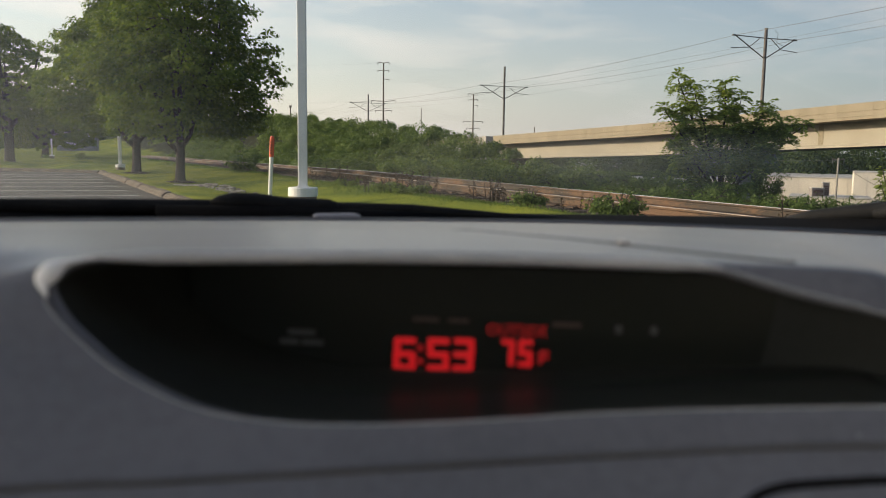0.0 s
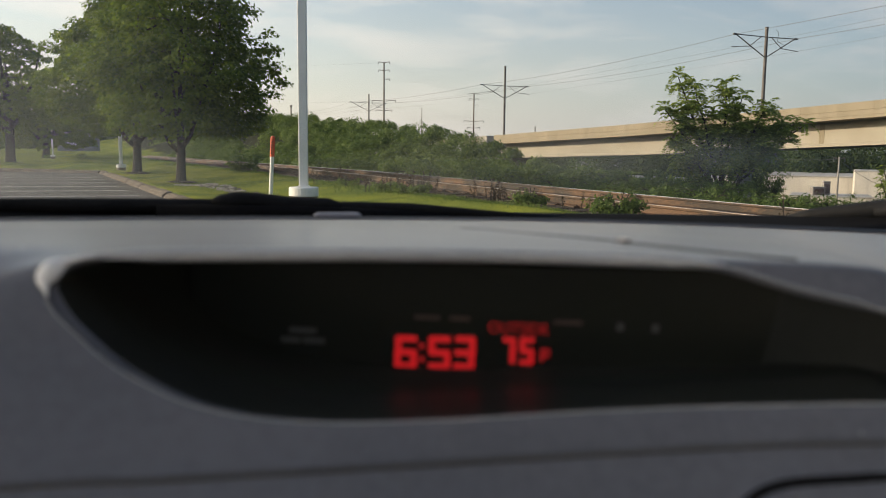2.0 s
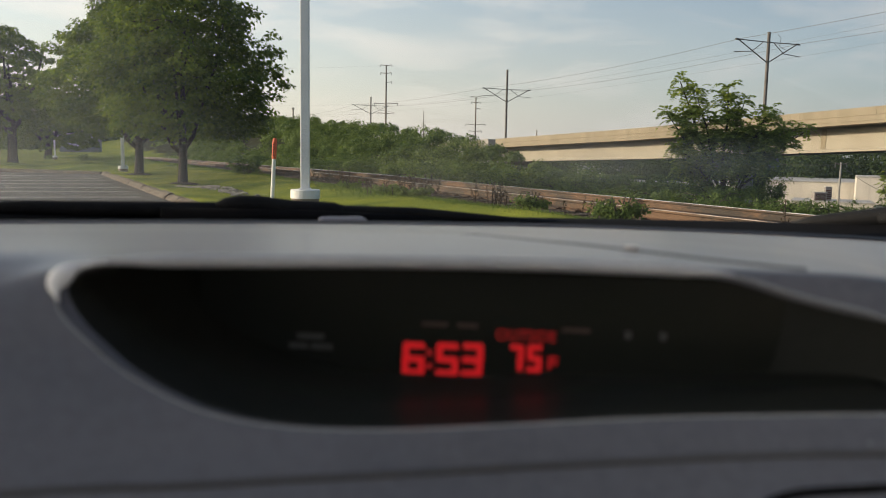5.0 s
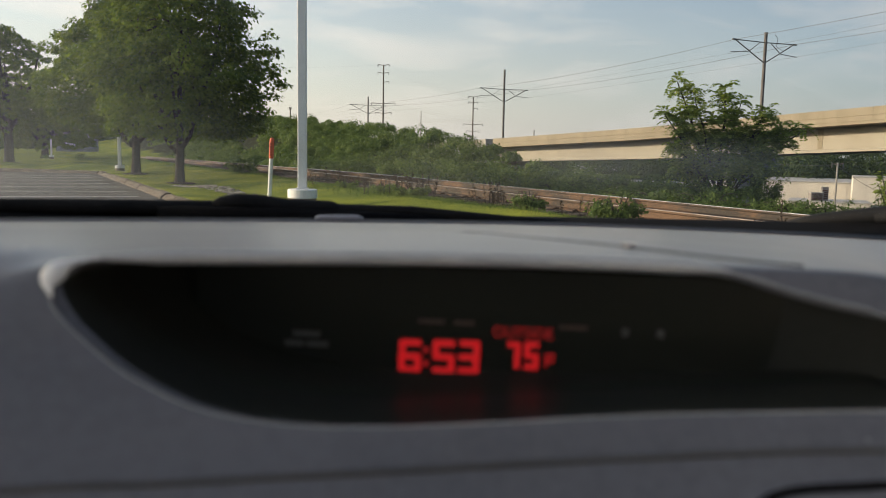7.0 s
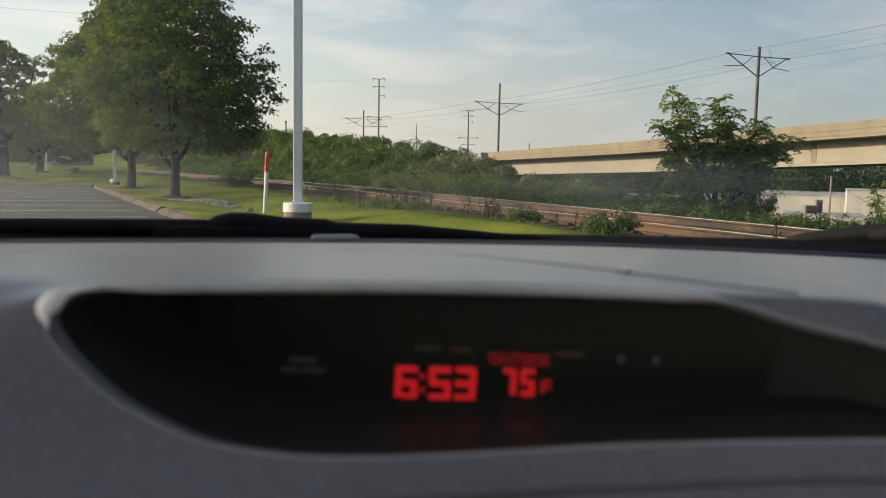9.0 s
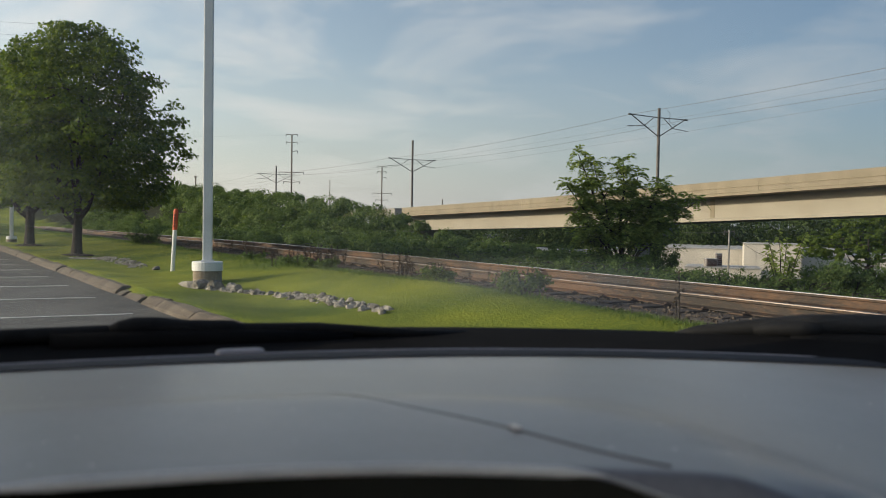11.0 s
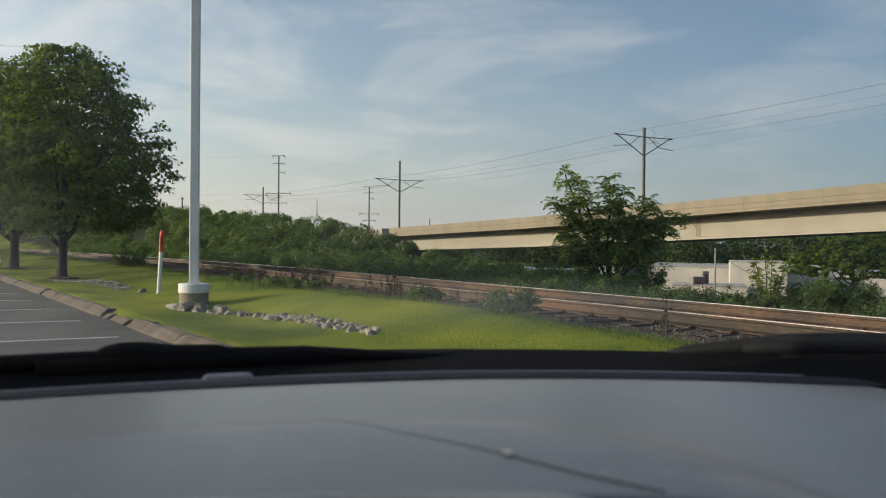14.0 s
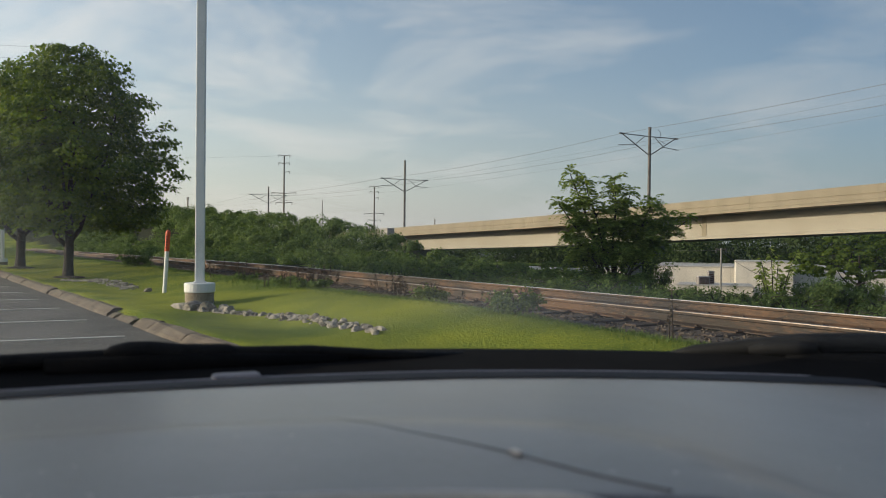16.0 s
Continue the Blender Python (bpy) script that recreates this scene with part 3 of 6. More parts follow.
# ---- railway ----
def track():
    rails = thing("railway_track", "single railway track with rusty rails on brown ballast", "railway", kind="structure")
    prof = [(-0.07, 0), (0.07, 0), (0.07, 0.015), (0.012, 0.035), (0.012, 0.115), (0.036, 0.125), (0.036, 0.150), (-0.036, 0.150), (-0.036, 0.125),
            (-0.012, 0.115), (-0.012, 0.035), (-0.07, 0.015)]
    cap = [(-0.030, 0.1505), (0.030, 0.1505), (0.027, 0.158), (-0.027, 0.158)]
    ys = np.r_[np.arange(-40, 70, 6.0), np.arange(70, 260, 14.0)]
    for off in (-0.7535, 0.7535):
        at = [(Vector((track_x(y), y, rail_z(y) - 0.158)) + TRACK_SIDE * off, TRACK_SIDE) for y in ys]
        rail = part("rail", sweep_bm(prof, at), RUST, rails)
        part("rail_head", sweep_bm(cap, at), RAIL_TOP if off > 0 else DULL_RAIL, rail, "polished bright running surface" if off > 0 else "darker, rougher running surface")
    bm = box_bm(2.6, 0.23, 0.18, bevel=0.015)
    me = bpy.data.meshes.new("sleeper"); bm.to_mesh(me); bm.free()
    me.materials.append(SLEEPER)
    r = random.Random(5)
    for i in range(190):
        d = -12.0 + 0.56 * i
        p = Vector((track_x(8.0), 8.0, 0)) + TRACK_WAY * d
        ob = new("sleeper", me)
        ob.parent = rails
        ob.matrix_world = pose(p.x, p.y, rail_z(p.y) - 0.158 - 0.178 + r.uniform(-0.006, 0.006), 0, 0, math.degrees(math.atan2(TRACK_SIDE.y, TRACK_SIDE.x)) + r.uniform(-1.2, 1.2))
    bm = box_bm(0.36, 0.19, 0.020, bevel=0.004)
    bm = box_bm(0.035, 0.035, 0.034, (0.10, 0.05, 0.0), 0.004, 0, bm)
    bm = box_bm(0.035, 0.035, 0.034, (-0.10, -0.05, 0.0), 0.004, 0, bm)
    plate = bpy.data.meshes.new("tie_plate"); bm.to_mesh(plate); bm.free()
    plate.materials.append(RUST)
    for i in range(75):
        for off in (-0.7535, 0.7535):
            p = Vector((track_x(8.0), 8.0, 0)) + TRACK_WAY * (-4.0 - 0.16 + 0.56 * i) + TRACK_SIDE * off
            ob = new("tie_plate", plate)
            ob.parent = rails
            ob.matrix_world = pose(p.x, p.y, rail_z(p.y) - 0.160, 0, 0, math.degrees(math.atan2(TRACK_SIDE.y, TRACK_SIDE.x)))
    # ballast bed
    sec = [(-2.7, -0.55), (-2.2, -0.30), (-1.5, -0.178), (-0.4, -0.178), (0.4, -0.178), (1.5, -0.178), (2.15, -0.27), (2.6, -0.50)]
    bed = part("ballast_bed", sweep_bm([(-a, b) for a, b in sec], [((track_x(y), y, rail_z(y)), TRACK_SIDE) for y in ys]), BALLAST)
    tagged(bed, "bed of brown crushed stone ballast under the rails", "ballast", kind="structure")
    # loose stones
    n = 26000
    a = rng.uniform(-6, 34, n)
    b = rng.uniform(-2.3, 2.4, n)
    base = np.array([track_x(8.0), 8.0])
    px = base[0] + TRACK_WAY.x * a + TRACK_SIDE.x * b
    py = base[1] + TRACK_WAY.y * a + TRACK_SIDE.y * b
    pz = rail_z(py) + np.interp(np.abs(b), [0, 1.5, 2.2, 2.7], [-0.170, -0.168, -0.285, -0.5])
    size = rng.uniform(0.012, 0.030, n)
    octa = np.array([(1, 0, 0), (-1, 0, 0), (0, 1, 0), (0, -1, 0), (0, 0, 1), (0, 0, -1)], float)
    tri = np.array([(0, 2, 4), (2, 1, 4), (1, 3, 4), (3, 0, 4), (2, 0, 5), (1, 2, 5), (3, 1, 5), (0, 3, 5)])
    v = np.stack([px, py, pz], 1)[:, None] + octa[None] * size[:, None, None] * rng.uniform(0.5, 1.3, (n, 6, 1)) * np.array([1, 1, 0.6]) + rng.normal(0, 0.007, (n, 6, 3))
    faces = (tri[None] + 6 * np.arange(n)[:, None, None]).reshape(-1, 3)
    me = bpy.data.meshes.new("ballast_stones")
    me.from_pydata(v.reshape(-1, 3).tolist(), [], faces.tolist())
    tagged(link_mesh("ballast_stones", me, BALLAST_STONE), "loose brown crushed stones between the sleepers", "ballast", kind="stuff")


track()


# ---- viaduct of the light railway ----
V_WAY, V_SIDE = Vector((-0.5145, 0.8575, 0)), Vector((0.8575, 0.5145, 0))


def via_x(y):
    return 64.0 - 0.6 * y


def via_top(y):
    return 4.29 - 0.0435 * (y - 87) if y < 92 else 4.07 - 0.0310 * (y - 92)


def viaduct():
    v = thing("viaduct", "pale beige concrete light-rail viaduct with solid parapet", "viaduct", kind="structure")
    step = 6.0

    def at(y, side=0.0):
        return Vector((via_x(y), y, via_top(y))) + V_SIDE * side

    par = [(0.0, -1.02), (0.0, -0.70), (0.06, -0.68), (0.06, -0.62), (0.02, -0.60), (0.02, 0.0), (0.27, 0.0), (0.27, -1.02)]
    beam = [(1.95, -3.28), (1.95, -3.05), (2.00, -3.0), (2.00, -1.30), (1.95, -1.27), (2.7, -1.27), (2.7, -3.28)]
    ys = np.arange(12.0, 122.0, step)
    for a, b in zip(ys, ys[1:]):
        g = 0.006
        part("parapet_panel", sweep_bm(par, [(at(a + g), V_SIDE), (at(b - g), V_SIDE)]), PARAPET, v, "stained tan concrete parapet panel")
    for a, b in ((12.0, 71.5), (71.5, 122.0)):
        part("girder", sweep_bm(beam, [(at(y), V_SIDE) for y in np.linspace(a + 0.01, b - 0.01, 6)]), CONCRETE, v)
    slab = [(0.03, -1.26), (0.03, -1.03), (9.0, -1.03), (9.0, -1.26)]
    part("deck_slab", sweep_bm(slab, [(at(y), V_SIDE) for y in (12, 40, 66, 92, 122)]), PARAPET, v)
    for off in (3.8, 5.8, 8.0):
        inner = [(off, -3.2), (off, -1.27), (off + 0.7, -1.27), (off + 0.7, -3.2)]
        part("inner_girder", sweep_bm(inner, [(at(y), V_SIDE) for y in (12, 40, 66, 92, 122)]), DULL_CONCRETE, v)
    part("far_parapet", sweep_bm([(8.73, -1.02), (8.73, 0.0), (9.0, 0.0), (9.0, -1.02)], [(at(y), V_SIDE) for y in (12, 40, 66, 92, 122)]), PARAPET, v)
    for y in (71.5,):
        part("bearing_strip", sweep_bm([(1.975, -3.0), (1.975, -1.32), (2.01, -1.32), (2.01, -3.0)], [(at(y - 0.22), V_SIDE), (at(y + 0.22), V_SIDE)]), PARAPET, v,
             "rough grey joint strip between girders")
    for y in (43.5, 81.8):
        c = at(y, 4.6)
        bm = box_bm(8.4, 1.5, 1.1, bevel=0.06)
        bm2 = box_bm(2.2, 1.4, 8.0, (0, 0, -8.0), bevel=0.2)
        cap = part("pier_cap", bm, DULL_CONCRETE, v)
        shaft = part("pier_shaft", bm2, DULL_CONCRETE, v)
        for ob in (cap, shaft):
            ob.matrix_world = pose(c.x, c.y, c.z - 3.2 - 1.12, 0, 0, math.degrees(math.atan2(V_SIDE.y, V_SIDE.x)))
    wall = [(0.05, -9.0), (0.05, 0.05), (9.0, 0.05), (9.0, -9.0)]
    part("abutment", sweep_bm(wall, [(at(122.05), V_SIDE), (at(124.5), V_SIDE)]), DULL_CONCRETE, v, "grey concrete abutment wall")
    part("wing_parapet", sweep_bm(par, [(at(124.5), V_SIDE), (at(150), V_SIDE)]), PARAPET, v)


viaduct()


def wire(name, a, b, sag, parent, radius=0.022, n=14):
    a, b = Vector(a), Vector(b)
    pts = [a.lerp(b, i / n) - Vector((0, 0, 4 * sag * (i / n) * (1 - i / n))) for i in range(n + 1)]
    return part(name, tube_bm(pts, radius, 4, caps=False), WIRE, parent)


def catenary_pole(base, top, arm_z, reach, label):
    """Single steel mast with a bracket on either side; reach: half-spans of the near and far brackets."""
    p = thing("catenary_mast", label, "catenary mast", "catenary masts", at=(base[0], base[1], base[2]))
    h = top - base[2]
    part("mast", tube_bm([(0, 0, -1.0), (0, 0, h)], [0.17, 0.15], 10), GALVANISED, p, smooth=False)
    part("mast_cap", tube_bm([(0, 0, h), (0, 0, h + 0.10)], [0.17, 0.17], 10), GALVANISED, p)
    az = arm_z - base[2]
    for s, r in ((-1, reach[0]), (1, reach[1])):
        w = V_SIDE * s
        end = w * r + Vector((0, 0, az + 1.95))
        low = Vector((0, 0, az))
        mid = low.lerp(end, 0.52)
        arm = part("bracket_arm", tube_bm([low, end], 0.055, 6), GALVANISED, p)
        part("top_tie", tube_bm([(0, 0, az + 1.90), end], 0.045, 6), GALVANISED, arm)
        part("cross_stay", tube_bm([mid, Vector((0, 0, az + 1.85)) + w * 0.7], 0.04, 6), GALVANISED, arm)
        part("steady_arm", tube_bm([mid + Vector((0, 0, -0.05)), w * (r + 0.45) + Vector((0, 0, az + 0.80))], 0.035, 6), GALVANISED, arm)
        part("insulator", tube_bm([end - w * 0.1, end + w * 0.3], 0.09, 8), WIRE, arm)
    return p


# mast places along the deck
MASTS = [((20.0, 81.2, 4.0), 12.75, 10.02, (3.7, 3.6)), ((-6.8, 125.5, 3.0), 13.6, 8.85, (3.8, 3.8)), ((-40.2, 181.0, 3.4), 13.0, 9.3, (4.0, 4.0))]
mast_tops = []
for base, top, arm, reach in MASTS:
    catenary_pole(base, top, arm, reach, "dark steel catenary mast with two bracket arms")
    mast_tops.append((Vector((base[0], base[1], 0)), arm, reach, top))


def overhead_wires():
    lines = thing("overhead_wires", "thin dark overhead contact and feeder wires", "overhead wires")
    ends = [(Vector((50.0, 33.0, 0)), 12.5, (3.7, 3.6), 15.4)] + mast_tops + [(Vector((-70.0, 236.0, 0)), 9.0, (4.6, 4.6), 13.0)]
    for (p, za, ra, ta), (q, zb, rb, tb) in zip(ends, ends[1:]):
        for s in (-1, 1):
            i = 0 if s < 0 else 1
            a, b = p + V_SIDE * s * ra[i], q + V_SIDE * s * rb[i]
            wire("messenger_wire", (a.x, a.y, za + 1.95), (b.x, b.y, zb + 1.95), 0.5, lines, 0.018)
            wire("contact_wire", (a.x, a.y, za + 0.75), (b.x, b.y, zb + 0.75), 0.08, lines, 0.009)
    p, za, ra, ta = mast_tops[0]
    a = p + V_SIDE * 1.1
    part("jumper_wire", tube_bm([(a.x, a.y, 12.7), (a.x + 0.3, a.y, 12.4), (a.x + 0.2, a.y, 11.6), (a.x + 0.9, a.y, 11.2)], 0.025, 4), WIRE, lines)


overhead_wires()


def power_pole(base, top, arms, label, radii=(0.28, 0.18), mat=WOOD_POLE):
    p = thing("power_pole", label, "power pole", "power poles", at=base)
    part("pole", tube_bm([(0, 0, -4), (0, 0, top - base[2])], radii, 8), mat, p)
    for z, left, right in arms:
        a = part("crossarm", tube_bm([(-left, 0.0, z - base[2] + 0.25), (0, 0.0, z - base[2]), (right, 0.0, z - base[2] + 0.25)], 0.085, 6), WOOD_POLE, p)
        for x in (-left, right):
            if abs(x) > 0.1:
                part("insulator", tube_bm([(x, 0, z - base[2] + 0.25), (x, 0, z - base[2] - 0.45)], 0.08, 6), WIRE, a)
    return p


power_pole((-46.7, 230, 0), 25.2, [(25.1, 1.6, 1.6), (22.9, 1.6, 1.5), (20.4, 0.0, 1.6), (14.4, 3.4, 3.4), (11.7, 2.3, 2.3)], "tall weathered power pole with four tiers of crossarms")
power_pole((-24.7, 270, 0), 19.3, [(19.2, 1.6, 1.3), (17.4, 1.5, 1.4), (15.4, 0.0, 1.4), (10.2, 3.2, 3.2), (8.0, 2.1, 2.1)], "weathered power pole beyond the viaduct end")
power_pole((-42.0, 270, 0), 14.5, [], "thin distant power pole", (0.17, 0.11))
power_pole((-74.0, 230, 0), 13.0, [(12.9, 0.3, 0.3)], "thin distant power pole")
power_pole((-5.0, 300, 0), 9.6, [], "bare distant pole top")


def power_lines():
    lines = thing("power_lines", "faint power wires strung between distant poles", "power lines")
    for z, o in ((25.1, -1.6), (25.1, 1.6), (14.6, -3.4), (14.6, 3.4), (11.9, 2.3)):
        wire("power_wire", (-46.7 + o, 230, z), (-190 + o, 215, z + 4), 3.0, lines, 0.007, 24)
        wire("power_wire", (-46.7 + o, 230, z), (-24.7 + o * 0.9, 270, z * 0.77), 1.0, lines, 0.008, 12)
    for z in (17.2, 16.2, 13.6):
        wire("power_wire", (-30.0, 66.0, z - 0.6), (-78.0, 66.0, z + 4.2), 0.8, lines, 0.010, 20)


power_lines()


# ---- plants ----
def limb_path(a, b, n=5, wander=0.12):
    a, b = Vector(a), Vector(b)
    return [a.lerp(b, i / n) + Vector(rng.normal(0, wander, 3)) * (0 < i) + Vector((0, 0, 0.25 * math.sin(math.pi * i / n))) for i in range(n + 1)]


def shade_tree(at, trunk_r, fork, outline, shift, sprays, per, leaf, label, mulch=0.5):
    """Broad park tree: a low fork, spreading limbs, and a crown of flat leafy sprays in tiers with gaps between.
    outline: heights and half-widths of the crown; shift: how far its middle lies off the trunk. Places are relative to the foot."""
    t = thing("shade_tree", label, "tree", "trees beside the car park", at=at)
    hs, ws = np.array(outline[0]), np.array(outline[1])
    lo, hi = hs[0], hs[-1]
    fine = np.linspace(lo, hi, 200)
    share = np.cumsum(np.interp(fine, hs, ws) + 0.25)
    z = np.interp(rng.random(sprays), share / share[-1], fine)
    a = rng.uniform(0, 2 * np.pi, sprays)
    lobes = 1 + 0.14 * np.sin(4 * a + z * 2.9 + at[0]) + 0.11 * np.sin(7 * a - z * 4.3) + rng.normal(0, 0.04, sprays)
    deep = np.where(rng.random(sprays) < 0.70, rng.uniform(0.80, 1.0, sprays), np.sqrt(rng.uniform(0.04, 0.64, sprays)))
    rad = np.interp(z, hs, ws) * lobes * deep
    mid = np.interp(z, [lo, hi], [shift, shift * 0.3])
    tuft = 0.34 * np.maximum(0, np.sin(5 * a + at[1])) * smooth(lo + 0.55 * (hi - lo), hi, z)
    cen = np.stack([mid + np.cos(a) * rad, np.sin(a) * rad, z + 0.10 * np.sin(7 * a) + tuft], 1)
    part("trunk", tube_bm([(0, 0, -0.15), (0, 0, 0.10), (0.01, 0, 0.45), (0.02, 0.02, fork), (0.06, 0.0, fork + 0.9), (0.02, 0.05, lo + (hi - lo) * 0.55)],
                          [trunk_r * 1.7, trunk_r * 1.18, trunk_r, trunk_r * 0.95, trunk_r * 0.62, trunk_r * 0.25], 12), BARK, t, smooth=True)
    leaders = []
    for k, (way, rise) in enumerate(((math.pi + 0.15, 1.0), (0.5, 1.7), (2.2, 1.5), (-1.1, 1.45), (4.0, 1.3))):
        out = Vector((math.cos(way), math.sin(way), 0))
        foot = Vector((0.01, 0, fork * (0.93 + 0.10 * k)))
        reach = float(np.interp(fork + 1.6 + 0.3 * k, hs, ws)) * 0.50
        pts = [foot, foot + out * reach * 0.24 + Vector((0, 0, 0.26 * rise)), foot + out * reach * 0.45 + Vector((0, 0, 0.80 * rise)),
               foot + out * reach * 0.80 + Vector((0, 0, 1.55 * rise)), foot + out * reach + Vector((0, 0, 2.3 * rise))]
        leaders.append(pts)
        part("limb", tube_bm(pts, [trunk_r * f for f in (0.62, 0.50, 0.40, 0.28, 0.14)], 8), BARK, t, smooth=True)
    for i in rng.choice(sprays, 26, replace=False):
        pts = leaders[int(i) % 5]
        start = pts[2 + int(i) % 3]
        part("branch", tube_bm(limb_path(start, start.lerp(Vector(cen[i]), 0.92), 4, 0.05), [0.030, 0.025, 0.020, 0.014, 0.008], 5), BARK, t, smooth=True)
    which = np.repeat(np.arange(sprays), per)
    n = len(which)
    wide = rng.uniform(0.26, 0.52, sprays)[which]
    b, q = rng.uniform(0, 2 * np.pi, n), np.sqrt(rng.random(n))
    lift = rng.normal(0, 0.055, n) - 0.16 * q * q
    pos = cen[which] + np.stack([np.cos(b) * q * wide, np.sin(b) * q * wide, lift], 1)
    out = np.stack([np.cos(b) * q * 0.5 + np.cos(a[which]) * 0.35, np.sin(b) * q * 0.5 + np.sin(a[which]) * 0.35, np.full(n, 0.75)], 1)
    me = quads_mesh("crown", leaf_quads(pos, rng.uniform(0.7, 1.25, n) * leaf, out, 0.30, 0.85, 0.38))
    link_mesh("crown", me, MAPLE, t)
    if mulch:
        ring = tube_bm([(0, 0, -0.12), (0, 0, 0.015), (0, 0, 0.05)], [mulch, mulch * 0.9, mulch * 0.4], 20)
        part("mulch_ring", ring, MULCH, t, "dark mulch ring round the trunk")
    return t


def on_ground(x, y):
    return (x, y, float(ground_z(x, y)))


shade_tree(on_ground(-11.07, 23.57), 0.135, 0.95, ((1.50, 1.8, 2.3, 3.1, 3.8, 4.6, 5.4, 6.15, 6.6), (1.3, 2.1, 2.4, 2.62, 2.50, 2.2, 1.75, 1.1, 0.45)), 0.25, 760, 66, 0.105,
           "round-headed maple tree in a mulch ring on the lawn")
shade_tree(on_ground(-15.5, 29.3), 0.16, 1.05, ((1.65, 2.1, 2.9, 3.8, 4.8, 5.7, 6.5, 7.2), (1.4, 2.6, 3.1, 3.0, 2.5, 1.7, 0.95, 0.35)), -0.10, 860, 66, 0.115,
           "broad leafy maple tree in a mulch ring on the lawn")
shade_tree(on_ground(-28.4, 40.2), 0.24, 1.7, ((1.6, 2.4, 3.6, 4.8, 5.8, 6.6, 7.2), (1.8, 2.9, 3.2, 3.0, 2.3, 1.4, 0.5)), -1.1, 480, 60, 0.15, "maple tree beyond the far end of the car park", 0.8)
shade_tree(on_ground(-38.0, 58.0), 0.25, 1.2, ((0.9, 1.7, 2.9, 3.9, 4.7), (3.2, 4.2, 4.3, 3.2, 1.2)), 0.0, 330, 60, 0.22, "distant leafy tree beside the railway", 0)
shade_tree(on_ground(-52.0, 70.0), 0.25, 1.3, ((0.9, 1.8, 3.1, 4.3, 5.2), (4.0, 5.2, 5.3, 3.9, 1.4)), 0.0, 330, 60, 0.26, "distant leafy tree beside the railway", 0)


def thicket():
    """Bushes heaped on the bank: leaves over the upper side of many rounded clumps, and a loose layer between."""
    def clumps(n, per, lo, hi, ylo, yhi, rlo, rhi, leaf, proud=0.0):
        l, y = rng.uniform(lo, hi, n), ylo + (yhi - ylo) * rng.random(n) ** 1.2
        r = rlo + (rhi - rlo) * rng.random(n) ** 1.5
        x = track_x(y) + l / 0.8495
        z = canopy_z(l, y) - r * rng.uniform(0.45 - proud, 1.10 - proud, n)
        k = np.repeat(np.arange(n), per)
        d = unit(n * per)
        d[:, 2] = np.abs(d[:, 2]) * 1.1 - 0.30
        wob = 1 + 0.20 * np.sin(d[:, 0] * 5 + k) * np.cos(d[:, 1] * 5 + k * 1.7) + 0.10 * np.sin(d[:, 0] * 11 + d[:, 2] * 9 + k)
        pos = np.stack([x[k], y[k], z[k]], 1) + d * (r[k] * wob * (1.0 - 0.30 * rng.random(n * per) ** 2.2))[:, None] * np.array([1, 1, 0.85])
        pos[:, 2] = np.maximum(pos[:, 2], rail_z(pos[:, 1]) - 0.35)
        stays = pos[:, 0] / pos[:, 1] < 0.235              # the bank ends short of the open ground under the viaduct
        pos, d, n = pos[stays], d[stays], stays.sum()
        per = 1
        return leaf_quads(pos, rng.uniform(0.6, 1.35, n * per) * leaf, d + np.array([0, 0, 0.25]), 0.3, 0.6, 0.34)

    q = np.concatenate([clumps(210, 420, 3.4, 14, 26, 75, 0.35, 1.0, 0.10), clumps(300, 620, 5, 21, 48, 130, 0.6, 2.1, 0.155), clumps(320, 260, 3.6, 21, 110, 260, 1.2, 3.0, 0.34),
                        clumps(70, 260, 3.0, 7, 55, 130, 0.5, 1.0, 0.14), clumps(260, 300, 12, 20, 56, 150, 0.5, 1.4, 0.15, 0.30), clumps(90, 160, 4, 24, 150, 330, 2.4, 4.2, 0.75)])
    tagged(link_mesh("thicket", quads_mesh("thicket", q), BANK_LEAF), "dense green thicket covering the bank behind the track", "bushes", kind="stuff")


thicket()


def bush(at, size, n, leaf, label, mat=BANK_LEAF, group="bushes along the track", stems=7):
    b = thing("bush", label, "bush", group, at=at)
    bm = bmesh.new()
    tips = []
    for i in range(stems):
        a = 2 * math.pi * i / stems + rng.uniform(-0.4, 0.4)
        tip = Vector((math.cos(a) * size[0] * 0.7, math.sin(a) * size[1] * 0.7, size[2] * rng.uniform(0.6, 1.0)))
        tips.append(tip)
        tube_bm(limb_path((0, 0, -0.1), tip, 4, 0.04 * size[2]), [0.02 * size[2] ** 0.5 * (1 - 0.18 * k) for k in range(5)], 5, bm)
    part("stems", bm, BARK, b)
    k = 14
    cen = np.array([t * rng.uniform(0.45, 1.05) for t in tips for _ in range(k)]) + rng.normal(0, 1, (stems * k, 3)) * np.array(size) * 0.16
    cen[:, 2] = np.maximum(cen[:, 2], 0.08)
    which = rng.integers(0, len(cen), n)
    pos = cen[which] + unit(n) * rng.random((n, 1)) * 0.2 * size[2] ** 0.6
    pos[:, 2] = np.maximum(pos[:, 2], 0.0)
    out = pos / (np.array(size) + 0.01) + np.array([0, 0, 0.4])
    link_mesh("foliage", quads_mesh("foliage", leaf_quads(pos, rng.uniform(0.6, 1.3, n) * leaf, out, 0.3, 0.45)), mat, b)
    return b


def beside_track(u, l):
    """A point at bearing u (x over y from the car) and l metres to the car park's side of the track's middle."""
    y = (9.55 - l / 0.8495) / (u + 0.621)
    return on_ground(u * y, y)


